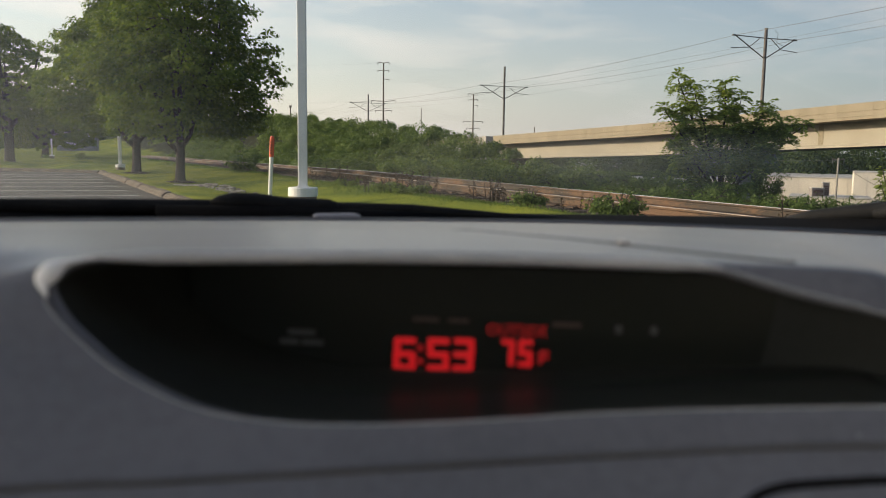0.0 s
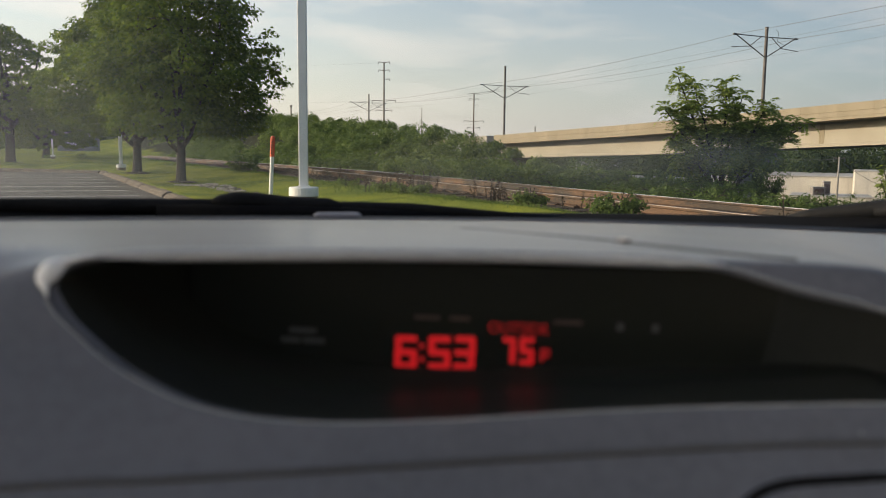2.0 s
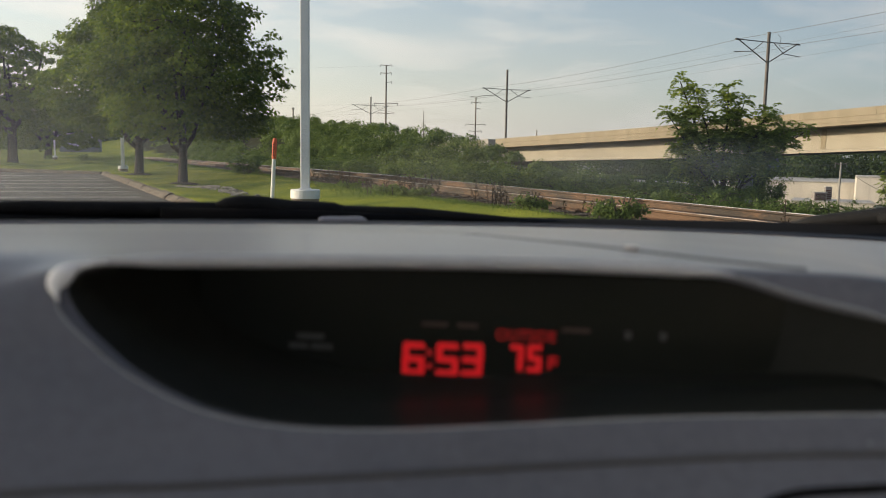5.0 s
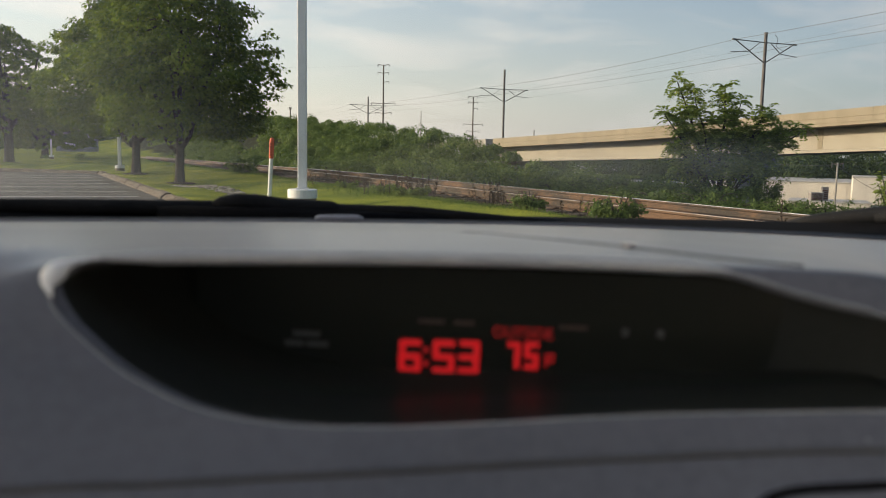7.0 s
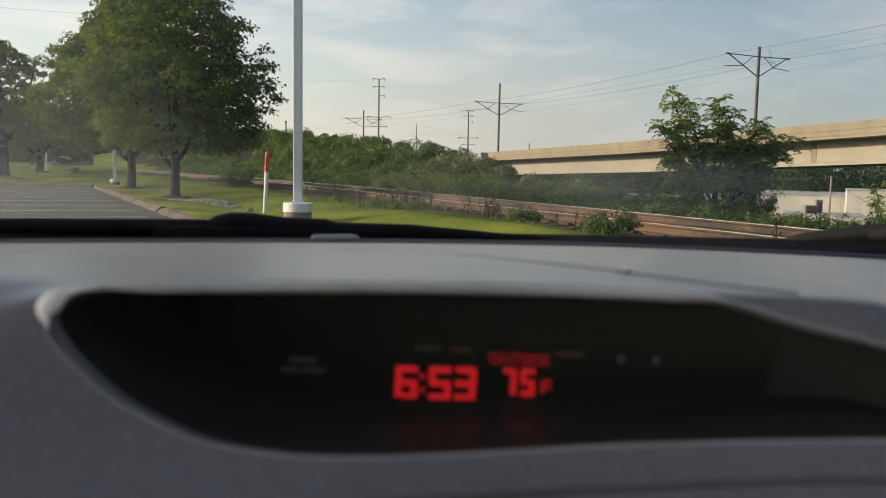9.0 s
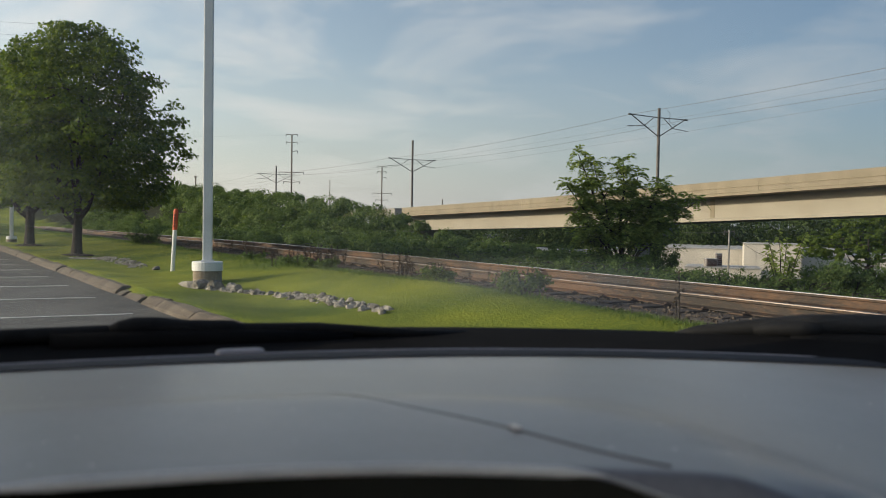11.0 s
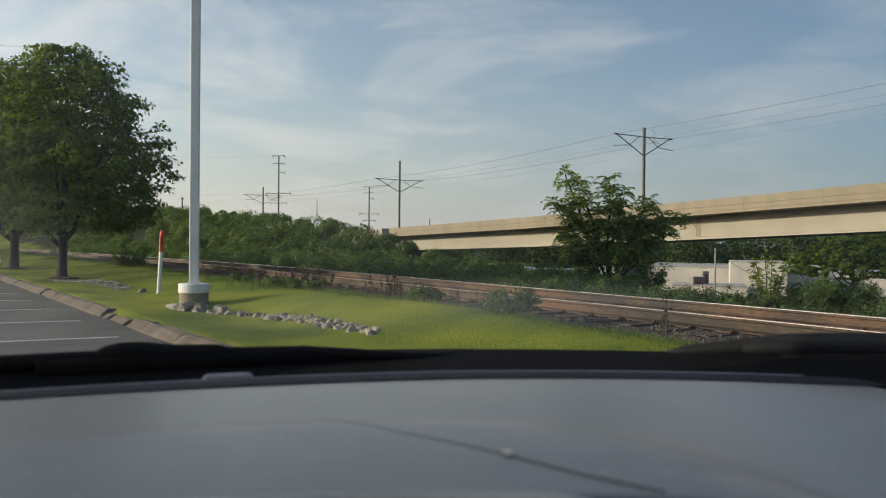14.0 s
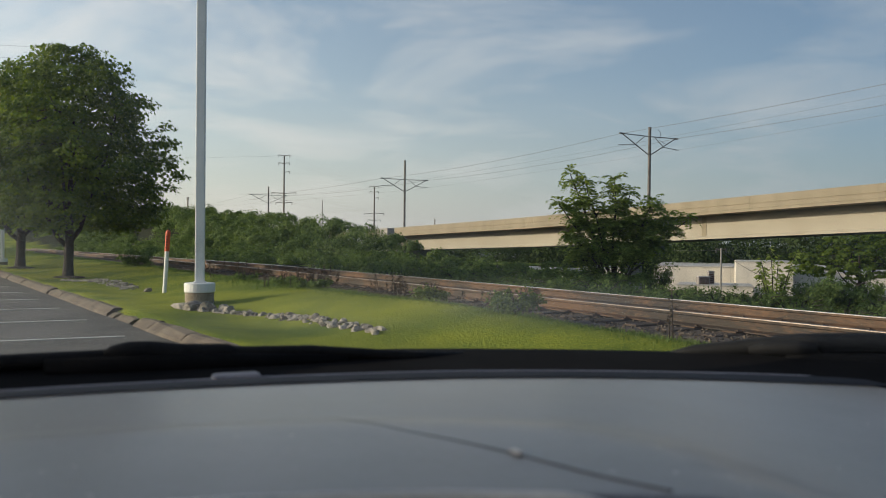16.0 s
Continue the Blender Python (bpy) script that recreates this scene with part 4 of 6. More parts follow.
for u, l, size, n, leaf in ((0.085, 2.3, (0.36, 0.34, 0.24), 1800, 0.05), (-0.02, 2.3, (0.28, 0.26, 0.20), 1200, 0.05), (-0.165, 2.4, (0.42, 0.35, 0.15), 1900, 0.05),
                            (-0.20, 2.5, (0.38, 0.3, 0.14), 1500, 0.05), (-0.385, 2.6, (0.75, 0.55, 0.34), 2200, 0.07), (-0.25, 2.5, (0.35, 0.3, 0.14), 1000, 0.05)):
    bush(beside_track(u, l), size, n, leaf, "low leafy green weed bush at the ballast edge")

bush(on_ground(-29.5, 48.7), (0.34, 0.34, 0.42), 900, 0.08, "small lone shrub on the grass", group="")
bush(on_ground(-34.35, 52.5), (0.30, 0.30, 0.22), 700, 0.07, "low dark weed clump beside a short post", group="")

# (bearing, metres beyond the track, half-widths and height, leaves, leaf)
TALL_BRUSH = [(0.487, -7.0, (0.80, 0.75, 0.70), 9000, 0.058), (0.445, -6.6, (0.42, 0.4, 0.55), 2600, 0.06), (0.535, -6.4, (0.5, 0.5, 0.34), 2600, 0.06),
              (0.60, -6.0, (1.0, 1.0, 0.5), 4000, 0.07), (0.66, -6.5, (1.2, 1.0, 0.7), 4000, 0.075), (0.43, -4.4, (0.9, 0.6, 0.36), 4000, 0.052),
              (0.49, -4.3, (0.9, 0.6, 0.26), 3200, 0.052), (0.55, -4.4, (0.9, 0.6, 0.26), 3200, 0.052)]
LOW_BRUSH = [(0.34, -4.0, (1.0, 0.5, 0.46), 5200, 0.055), (0.3, -4.0, (1.0, 0.5, 0.48), 5200, 0.055), (0.26, -4.4, (1.0, 0.6, 0.42), 4400, 0.06),
             (0.38, -4.0, (0.8, 0.5, 0.46), 4600, 0.052), (0.19, -5.0, (1.1, 0.9, 0.46), 4000, 0.07), (0.14, -5.2, (1.2, 0.9, 0.42), 4000, 0.075),
             (0.1, -5.0, (1.2, 0.9, 0.36), 4000, 0.075), (0.055, -5.2, (1.2, 1.0, 0.38), 4000, 0.08), (0.015, -5.6, (1.3, 1.1, 0.44), 4000, 0.08),
             (-0.03, -5.5, (1.3, 1.1, 0.50), 4000, 0.08)]
BACK_BRUSH = [(0.115, -9.0, (1.6, 1.2, 0.42), 4000, 0.09), (0.2, -9.0, (1.5, 1.2, 0.5), 4000, 0.085), (0.04, -9.5, (1.7, 1.4, 0.46), 4000, 0.10)]
for u, l, size, n, leaf in TALL_BRUSH + LOW_BRUSH + BACK_BRUSH:
    b = beside_track(u, l)
    bush((b[0], b[1], max(b[2], rail_z(b[1]) - 0.6)), size, n, leaf, "wild green bush on the far side of the track", stems=9)


def sapling(at, height, label):
    """Thin upright young tree with long drooping leaves along arching shoots."""
    t = thing("sapling", label, "sapling", at=at)
    c, w = [], []
    for k in range(9):
        a = 2.4 * k
        tip = Vector((math.cos(a) * 0.42 * height * (0.4 + 0.07 * k), math.sin(a) * 0.3 * height, height * (0.55 + 0.055 * ((k * 5) % 9))))
        pts = [Vector((0.03 * math.cos(a), 0.03 * math.sin(a), -0.15)).lerp(tip, f) + Vector((0, 0, 0.10 * math.sin(math.pi * f))) for f in (0, 0.25, 0.5, 0.75, 1.0)]
        part("shoot", tube_bm(pts, [0.014, 0.012, 0.010, 0.007, 0.004], 5), BARK, t, smooth=True)
        for f in np.linspace(0.30, 1.0, 46):
            i = min(int(f * 4), 3)
            p = pts[i].lerp(pts[i + 1], f * 4 - i)
            b = rng.uniform(0, 2 * math.pi)
            c.append(np.array(p)); w.append(np.array([math.cos(b), math.sin(b), rng.uniform(-0.7, 0.5)]))
    c, w = np.array(c), np.array(w)
    w /= np.linalg.norm(w, axis=1)[:, None]
    acr = np.cross(w, np.array([0, 0, 1.0]) + rng.normal(0, 0.5, w.shape)); acr /= np.linalg.norm(acr, axis=1)[:, None]
    s = rng.uniform(0.09, 0.17, (len(c), 1))
    link_mesh("foliage", quads_mesh("foliage", np.stack([c, c + w * s * 0.5 + acr * s * 0.20, c + w * s - np.array([0, 0, 0.02]), c + w * s * 0.5 - acr * s * 0.20], 1)), FROND_LEAF, t)


b = beside_track(0.402, -6.0)
sapling((b[0], b[1], rail_z(b[1]) - 0.55), 1.30, "young tree with long drooping leaves beyond the track")


def frond_tree(at, stems, label):
    """Weed tree with long feather leaves in whorls at the branch ends."""
    t = thing("feather_leaf_tree", label, "tree", at=at)
    whorls = []
    for base, tip, r in stems:
        pts = limb_path(base, tip, 6, 0.04)
        part("stem", tube_bm(pts, [r * (1 - 0.12 * k) for k in range(7)], 7), BARK, t, smooth=True)
        whorls.append((pts[6], pts[6] + Vector((0, 0, 0.05)), 13))
        for k in (3, 4, 5):
            for _ in range(4):
                out = Vector((*rng.normal(0, 1, 2), rng.uniform(-0.1, 1.2))).normalized() * rng.uniform(0.15, 0.45)
                whorls.append((pts[k], pts[k] + out, 9))
    bm = bmesh.new()
    c, w = [], []
    for p, q, count in whorls:
        tube_bm([p, q], [0.016, 0.009], 4, bm)
        for j in range(count):
            a = 2 * math.pi * j / count + rng.uniform(-0.3, 0.3)
            climb = rng.uniform(0.15, 1.6)
            way = np.array([math.cos(a), math.sin(a), climb])
            length = rng.uniform(0.26, 0.46)
            side = np.array([-math.sin(a), math.cos(a), 0.0])
            for m in range(2, 11):
                f = m / 10
                at_f = np.array(q) + way * length * f - np.array([0, 0, 1.05 * length * f * f])
                for e in (-1, 1):
                    c.append(at_f); w.append(side * e + way * 0.45 - np.array([0, 0, 0.45]))
    part("twigs", bm, BARK, t)
    c, w = np.array(c), np.array(w)
    w /= np.linalg.norm(w, axis=1)[:, None]
    n = len(c)
    acr = np.cross(w, np.array([-0.25, -0.35, 0.8]) + rng.normal(0, 0.55, (n, 3))); acr /= np.linalg.norm(acr, axis=1)[:, None]
    s = rng.uniform(0.085, 0.140, (n, 1))
    quad = np.stack([c, c + w * s * 0.45 + acr * s * 0.23, c + w * s, c + w * s * 0.45 - acr * s * 0.23], 1)
    link_mesh("foliage", quads_mesh("foliage", quad), FROND_LEAF, t)
    return t


frond_tree((5.23, 26.0, -0.28), [((0, 0, 0), (-1.36, 0.1, 3.72), 0.06), ((0.05, 0, 0), (-0.80, -0.1, 3.20), 0.05), ((0.0, 0.1, 0), (-1.72, 0.0, 2.70), 0.045), ((0.1, 0, 0), (0.05, -0.1, 3.50), 0.06),
                                 ((0.1, 0.1, 0), (0.55, 0.2, 3.00), 0.05), ((0.2, 0, 0), (1.30, -0.1, 2.85), 0.05), ((0.3, 0, 0), (1.75, 0.2, 2.35), 0.045), ((0.3, 0, 0), (2.35, 0.0, 2.28), 0.045),
                                 ((0.25, -0.1, 0), (1.55, -0.2, 1.70), 0.04), ((0, -0.1, 0), (-1.30, -0.2, 1.70), 0.04), ((0, 0, 0), (-0.40, 0.3, 2.20), 0.045), ((0.2, 0.1, 0), (0.75, 0.3, 2.15), 0.045),
                                 ((0.1, -0.1, 0), (0.15, -0.3, 1.45), 0.04), ((0, -0.1, 0), (-1.05, 0.0, 1.05), 0.035), ((0.2, 0, 0), (0.95, 0.0, 1.25), 0.035)],
           "tall weed tree with feathery leaves beside the track")
for x, y, z, size, n in ((5.1, 26.2, -0.7, (0.9, 0.9, 1.30), 5200), (6.95, 26.5, -0.7, (0.45, 0.6, 1.25), 3000), (4.1, 26.2, -0.7, (0.9, 0.8, 0.75), 3600), (5.8, 25.4, -0.7, (0.9, 0.6, 0.45), 3000)):
    bush((x, y, z), size, n, 0.08, "dark leafy undergrowth round a weed tree")


def stalks(u, l, n, h, spread):
    """Dry brown seed stalks of dock weed in a clump."""
    at = beside_track(u, l)
    w = thing("dock_weed", "dry brown seed stalks of weeds at the ballast edge", "weed", "weeds along the track", at=at)
    bm = bmesh.new()
    pts = []
    for i in range(n):
        x, y = rng.normal(0, spread), rng.normal(0, spread * 0.6)
        top = Vector((x + rng.normal(0, 0.05), y, h * rng.uniform(0.6, 1.05)))
        tube_bm([(x, y, -0.05), top], [0.008, 0.005], 4, bm)
        for k in range(16):
            pts.append(Vector((x, y, 0)).lerp(top, 0.45 + 0.55 * k / 15) + Vector(rng.normal(0, 0.014, 3)))
    part("stalks", bm, SLEEPER, w)
    p = np.array(pts)
    link_mesh("seed_heads", quads_mesh("seed_heads", leaf_quads(p, rng.uniform(0.02, 0.045, len(p)), rng.normal(0, 1, p.shape), 0, 0.7)), DRY_STALK, w)


for u, l, n, h, spread in ((-0.07, 2.2, 18, 0.40, 0.13), (-0.160, 2.2, 20, 0.46, 0.24), (-0.188, 2.3, 18, 0.42, 0.26), (-0.27, 2.4, 9, 0.42, 0.3), (0.275, 2.3, 2, 0.45, 0.05),
                           (0.03, 2.2, 3, 0.35, 0.2)):
    stalks(u, l, n, h, spread)


def lawn_blades():
    def blades(n, x, y, lo, hi, w):
        z = ground_z(x, y)
        k = (x - KERB_AT.x) * KERB_SIDE.x + (y - KERB_AT.y) * KERB_SIDE.y
        l = (track_x(y) - x) * 0.8495
        keep = (k > 0.33) & (l > 2.35 + 0.25 * lumps(x, y, 0.5))
        x, y, z = x[keep], y[keep], z[keep]
        m = len(x)
        h = rng.uniform(lo, hi, m)
        a = rng.uniform(0, 2 * np.pi, m)
        ww = np.stack([np.cos(a), np.sin(a), np.zeros(m)], 1) * (w * rng.uniform(0.6, 1.3, m))[:, None]
        base = np.stack([x, y, z - 0.01], 1)
        lean = np.stack([rng.normal(0, 0.35, m), rng.normal(0, 0.35, m), np.ones(m)], 1) * h[:, None]
        e = 0.12
        slope = np.stack([ground_z(x - e, y) - ground_z(x + e, y), ground_z(x, y - e) - ground_z(x, y + e), np.full(m, 2 * e)], 1)
        tuft = np.stack([lumps(x, y, 0.16, 0.3) + 0.8 * lumps(x, y, 0.41, 1.1), lumps(x, y, 0.19, 2.3) + 0.8 * lumps(x, y, 0.47, 3.1), np.zeros(m)], 1)
        normals.append(slope / (2 * e) + 0.34 * tuft + rng.normal(0, 0.15, (m, 3)))
        return np.stack([base - ww, base + ww, base + lean + ww * 0.15, base + lean - ww * 0.15], 1)

    normals = []
    n = 200000
    y = 6.5 + 15 * rng.random(n) ** 1.6
    x = y * rng.uniform(-0.62, 0.42, n)
    q = [blades(n, x, y, 0.006, 0.018, 0.0034)]
    n = 60000
    y = 18 + 26 * rng.random(n)
    x = y * rng.uniform(-0.85, 0.0, n)
    q.append(blades(n, x, y, 0.012, 0.032, 0.010))
    me = quads_mesh("lawn_grass", np.concatenate(q))
    up = np.concatenate(normals)
    up /= np.linalg.norm(up, axis=1)[:, None]
    me.normals_split_custom_set(np.repeat(up, 4, axis=0).tolist())
    tagged(link_mesh("lawn_grass", me, GRASS), "short mown grass blades on the lawn", "grass", kind="stuff")
    # rough grass along the ballast, rank and dense further up the line
    def verge(n, ylo, yhi, lmid, lspread, lo, hi, w):
        y = ylo + (yhi - ylo) * rng.random(n) ** 1.4
        l = lmid + np.abs(rng.normal(0, lspread, n))
        keep = lumps(track_x(y), y, 1.6, 0.7) > -0.35
        l, y = l[keep], y[keep]
        x = track_x(y) - l / 0.8495
        z = np.maximum(ground_z(x, y), rail_z(y) - 0.42)
        m = len(x)
        h = rng.uniform(lo, hi, m) * (1 + 0.5 * lumps(x, y, 0.9, 2.2))
        a = rng.uniform(0, 2 * np.pi, m)
        ww = np.stack([np.cos(a), np.sin(a), np.zeros(m)], 1) * w
        base = np.stack([x, y, z - 0.02], 1)
        lean = np.stack([rng.normal(0, 0.35, m), rng.normal(0, 0.35, m), np.ones(m)], 1) * h[:, None]
        return np.stack([base - ww, base + ww, base + lean + ww * 0.1, base + lean - ww * 0.1], 1)

    tagged(link_mesh("verge_grass", quads_mesh("verge_grass", np.concatenate([verge(9000, 6, 16, 2.25, 0.25, 0.025, 0.085, 0.0045), verge(26000, 15, 60, 1.75, 0.55, 0.03, 0.10, 0.007)])), BANK_LEAF),
           "tall rough grass along the ballast edge", "grass", kind="stuff")


lawn_blades()


# ---- things on the lawn ----
def lamp_post(x, y, label, height=9.0, size=1.0, sunk=0.09):
    z = float(ground_z(x, y)) - sunk
    p = thing("lamp_post", label, "lamp post", "car park lamp posts", at=(x, y, z))
    base = part("base", tube_bm([(0, 0, -0.3), (0, 0, 0.33), (0, 0, 0.345)], [0.24, 0.24, 0.235], 28), PIER_BASE, p, "round bare concrete footing")
    part("collar", tube_bm([(0, 0, 0.345), (0, 0, 0.35), (0, 0, 0.485), (0, 0, 0.50)], [0.25, 0.256, 0.256, 0.245], 28), WHITE_PAINT, p, "white painted collar")
    part("foot_plate", box_bm(0.20, 0.20, 0.025, (0, 0, 0.50), 0.004, 12), WHITE_PAINT, p)
    part("pole", box_bm(0.152, 0.152, height, (0, 0, 0.52), 0.014, 12), WHITE_PAINT, p, "square white steel pole")
    p.matrix_world = pose(x, y, z) @ Matrix.Diagonal((size, size, size, 1))
    return p


lamp_post(-4.213, 13.75, "white square lamp post on a round concrete footing", sunk=0.145)
lamp_post(-18.42, 33.42, "white lamp post at the far end of the car park", 9.0, 0.80, 0.16)
lamp_post(-33.98, 52.6, "short white post on the grass beyond the car park", 1.75, 0.62, 0.12)


def marker_post():
    x, y = -5.95, 17.0
    z = float(ground_z(x, y))
    p = thing("marker_post", "slender white pipeline marker post with an orange top", "marker post", at=(x, y, z))
    p.matrix_world = pose(x, y, z, 0, 3.0, 10)
    part("stake", tube_bm([(0, 0, -0.2), (0, 0, 0.87)], [0.043, 0.043], 14), WHITE_PAINT, p)
    part("sleeve", tube_bm([(0, 0, 0.87), (0, 0, 1.255), (0, 0, 1.30), (0, 0, 1.315)], [0.05, 0.05, 0.042, 0.02], 14), ORANGE, p, "orange plastic sleeve with dark lettering bars")
    for i in range(5):
        part("marking", box_bm(0.030, 0.006, 0.034, (-0.012, -0.0495, 0.93 + 0.058 * i), 0.0), MARK, p)


marker_post()


def riprap():
    r = random.Random(11)
    meshes = []
    for i in range(7):
        bm = bmesh.new()
        bmesh.ops.create_icosphere(bm, subdivisions=2, radius=1.0)
        k = Vector((r.uniform(-5, 5), r.uniform(-5, 5), r.uniform(-5, 5)))
        for v in bm.verts:
            v.co *= 0.78 + 0.42 * noise.noise(v.co * 1.1 + k) + 0.1 * noise.noise(v.co * 3.0 + k)
            d = v.co.dot(Vector((0.6, 0.3, 0.74))); v.co -= Vector((0.6, 0.3, 0.74)) * max(0, d - 0.55); v.co.x = max(-0.62, v.co.x); v.co.z = max(-0.6, v.co.z)
        me = bpy.data.meshes.new("stone"); bm.to_mesh(me); bm.free()
        me.materials.append(ROCK)
        meshes.append(me)

    def row(points, n, lo, hi, spread, label):
        t = thing("riprap", label, "rocks", "rows of rocks")
        for i in range(n):
            f = (i + r.random()) / n * (len(points) - 1)
            a, b = points[int(f)], points[min(int(f) + 1, len(points) - 1)]
            x, y = (a[j] + (b[j] - a[j]) * (f - int(f)) + r.gauss(0, spread) for j in (0, 1))
            s = r.uniform(lo, hi)
            ob = new("stone", r.choice(meshes))
            ob.parent = t
            ob.matrix_world = pose(x, y, float(ground_z(x, y)) + s * (0.06 if s < 0.12 else 0.10), r.uniform(-25, 25), r.uniform(-25, 25), r.uniform(0, 360)) @ Matrix.Diagonal((s * r.uniform(0.8, 1.7), s * r.uniform(0.7, 1.2), s * r.uniform(0.55, 1), 1))

    row([(-3.95, 12.85), (-3.1, 12.45), (-2.1, 11.35), (-1.35, 10.3), (-0.82, 9.35)], 150, 0.035, 0.085, 0.062, "row of pale limestone rocks beside the lamp post")
    row([(-4.24, 13.10), (-4.05, 13.00), (-3.75, 12.85), (-3.40, 12.65)], 7, 0.16, 0.23, 0.03, "large pale limestone boulders at the lamp footing")
    row([(-10.4, 22.4), (-9.3, 21.1), (-8.0, 19.4), (-7.2, 18.3)], 190, 0.025, 0.065, 0.13, "row of pale limestone rocks in the swale")
    row([(-6.55, 17.65), (-6.45, 17.6)], 1, 0.10, 0.13, 0.02, "pale limestone rock near the marker post")


riprap()


# ---- beyond the viaduct ----
def warehouse(x0, x1, y, depth, z0, z1, label, turn=-18.0):
    w = thing("warehouse", label, "warehouse", "low buildings beyond the viaduct", at=((x0 + x1) / 2, y, z0), turn=turn)
    sx = x1 - x0
    part("wall", box_bm(sx, depth, z1 - z0, (0, depth / 2, 0), 0.05), WHITE_WALL, w)
    part("roof", box_bm(sx - 0.6, depth - 0.6, 0.05, (0, depth / 2, z1 - z0 + 0.002)), ROOF_GREY, w)
    part("coping", box_bm(sx + 0.1, 0.25, 0.18, (0, -0.03, z1 - z0 - 0.12)), ROOF_GREY, w)
    for i in range(max(2, int(sx / 4))):
        part("wall_panel_joint", box_bm(0.03, 0.04, z1 - z0 - 0.3, (-sx / 2 + (i + 0.5) * 4, -0.012, 0.05)), ROOF_GREY, w)
    return w


warehouse(39.0, 72.0, 152, 30, -10.0, -2.95, "long low white warehouse with a flat roof")
warehouse(50.2, 59.5, 141, 9, -10.0, -1.62, "taller white block beside a flat roofed warehouse")
warehouse(60.5, 100.0, 140, 24, -10.0, -3.6, "low white building with a flat roof")
warehouse(25.0, 34.0, 158, 22, -10.0, -3.7, "white building beyond the brush")
warehouse(11.2, 15.4, 152, 10, -10.0, -3.55, "small white building beyond the brush")
warehouse(16.2, 22.5, 152, 10, -10.0, -3.75, "small white building with a low roof beyond the brush")


def roof_unit(x, y, z, wide, high, label):
    u = thing("roof_unit", label, "air conditioner", "rooftop units", at=(x, y, z))
    part("housing", box_bm(wide, wide * 0.8, high, (0, 0, 0), 0.04), HVAC, u)
    part("cap", box_bm(wide * 1.08, wide * 0.88, 0.08, (0, 0, high), 0.02), ROOF_GREY, u)
    for i in range(5):
        part("louvre", box_bm(wide * 0.8, 0.05, high * 0.07, (0, -wide * 0.41, high * (0.12 + 0.15 * i))), MARK, u)


warehouse(38.0, 50.0, 134, 9, -10.0, -5.5, "flat lower roof in front of a warehouse")
roof_unit(42.7, 136, -5.45, 1.9, 1.25, "brown rooftop air handling unit with louvres")
roof_unit(44.3, 137, -5.45, 1.0, 2.1, "tall grey rooftop vent housing")
power_pole((43.3, 129.0, -10.0), 0.65, [(0.3, 0.8, 0.8)], "pale service pole in front of a white warehouse", (0.17, 0.14), POLE_GREY)
u = thing("service_wires", "sagging service wires from a service pole", "wires")
wire("drop_wire", (43.3, 129, 0.2), (55.0, 140.8, -4.4), 0.4, u, 0.03)
wire("drop_wire", (43.3, 129, 0.3), (27.0, 136, 0.9), 0.4, u, 0.03)


def far_trees():
    """Wooded distance, all round the horizon: rounded crowns heaped before one another."""
    def wood(trees, per, bearing, dist, foot, top, wide, leaf):
        a = rng.uniform(*bearing, trees)
        y = rng.uniform(*dist, trees)
        r = rng.uniform(0.6, 1.0, trees) * wide
        h = rng.uniform(0.55, 1.0, trees) * (top - foot) + foot
        k = np.repeat(np.arange(trees), per)
        n = len(k)
        d = unit(n)
        d[:, 2] = np.abs(d[:, 2]) * 1.3 - 0.35
        bumps = 1 + 0.20 * np.sin(d[:, 0] * 5 + k) * np.cos(d[:, 2] * 6 + k * 1.7)
        pos = np.stack([np.sin(a[k]) * y[k], np.cos(a[k]) * y[k], np.maximum(foot, h[k] - r[k] * 1.1)], 1) + d * (r[k] * bumps)[:, None] * np.array([1, 1, 1.1])
        low = rng.random(n) < 0.30
        pos[low, 2] = foot + (pos[low, 2] - foot) * rng.random(low.sum())
        return leaf_quads(pos, rng.uniform(0.6, 1.3, n) * leaf, d + np.array([0, 0, 0.3]), 0.2, 0.7, 0.4)

    q = np.concatenate([wood(150, 420, (0.0, 0.33), (190, 240), -9, 4.5, 5.0, 0.55), wood(230, 480, (0.28, 0.85), (185, 235), -9, 7.5, 5.0, 0.55), wood(120, 90, (0.85, 3.4), (130, 170), -2, 10, 7.0, 2.4),
                        wood(120, 90, (-2.9, -0.72), (130, 170), -2, 11, 7.0, 2.4), wood(70, 120, (-0.75, -0.45), (230, 270), -3, 9, 7.0, 2.2)])
    tagged(link_mesh("far_woods", quads_mesh("far_woods", q), FAR_LEAF), "dark wooded distance round the horizon", "trees", kind="stuff")


far_trees()
shade_tree((48.5, 96.0, -7.5), 0.28, 3.6, ((5.0, 5.6, 6.6, 7.8, 9.0, 10.2), (4.8, 6.6, 7.2, 6.6, 5.0, 2.2)), 0.0, 420, 60, 0.26, "broad dark tree in the shade behind the viaduct", 0)
shade_tree((67.0, 104.0, -7.5), 0.28, 3.6, ((3.6, 4.6, 6.2, 7.8, 9.4, 10.8), (4.8, 6.4, 7.0, 6.6, 5.0, 2.2)), 0.0, 380, 60, 0.28, "broad dark tree in the shade behind the viaduct", 0)


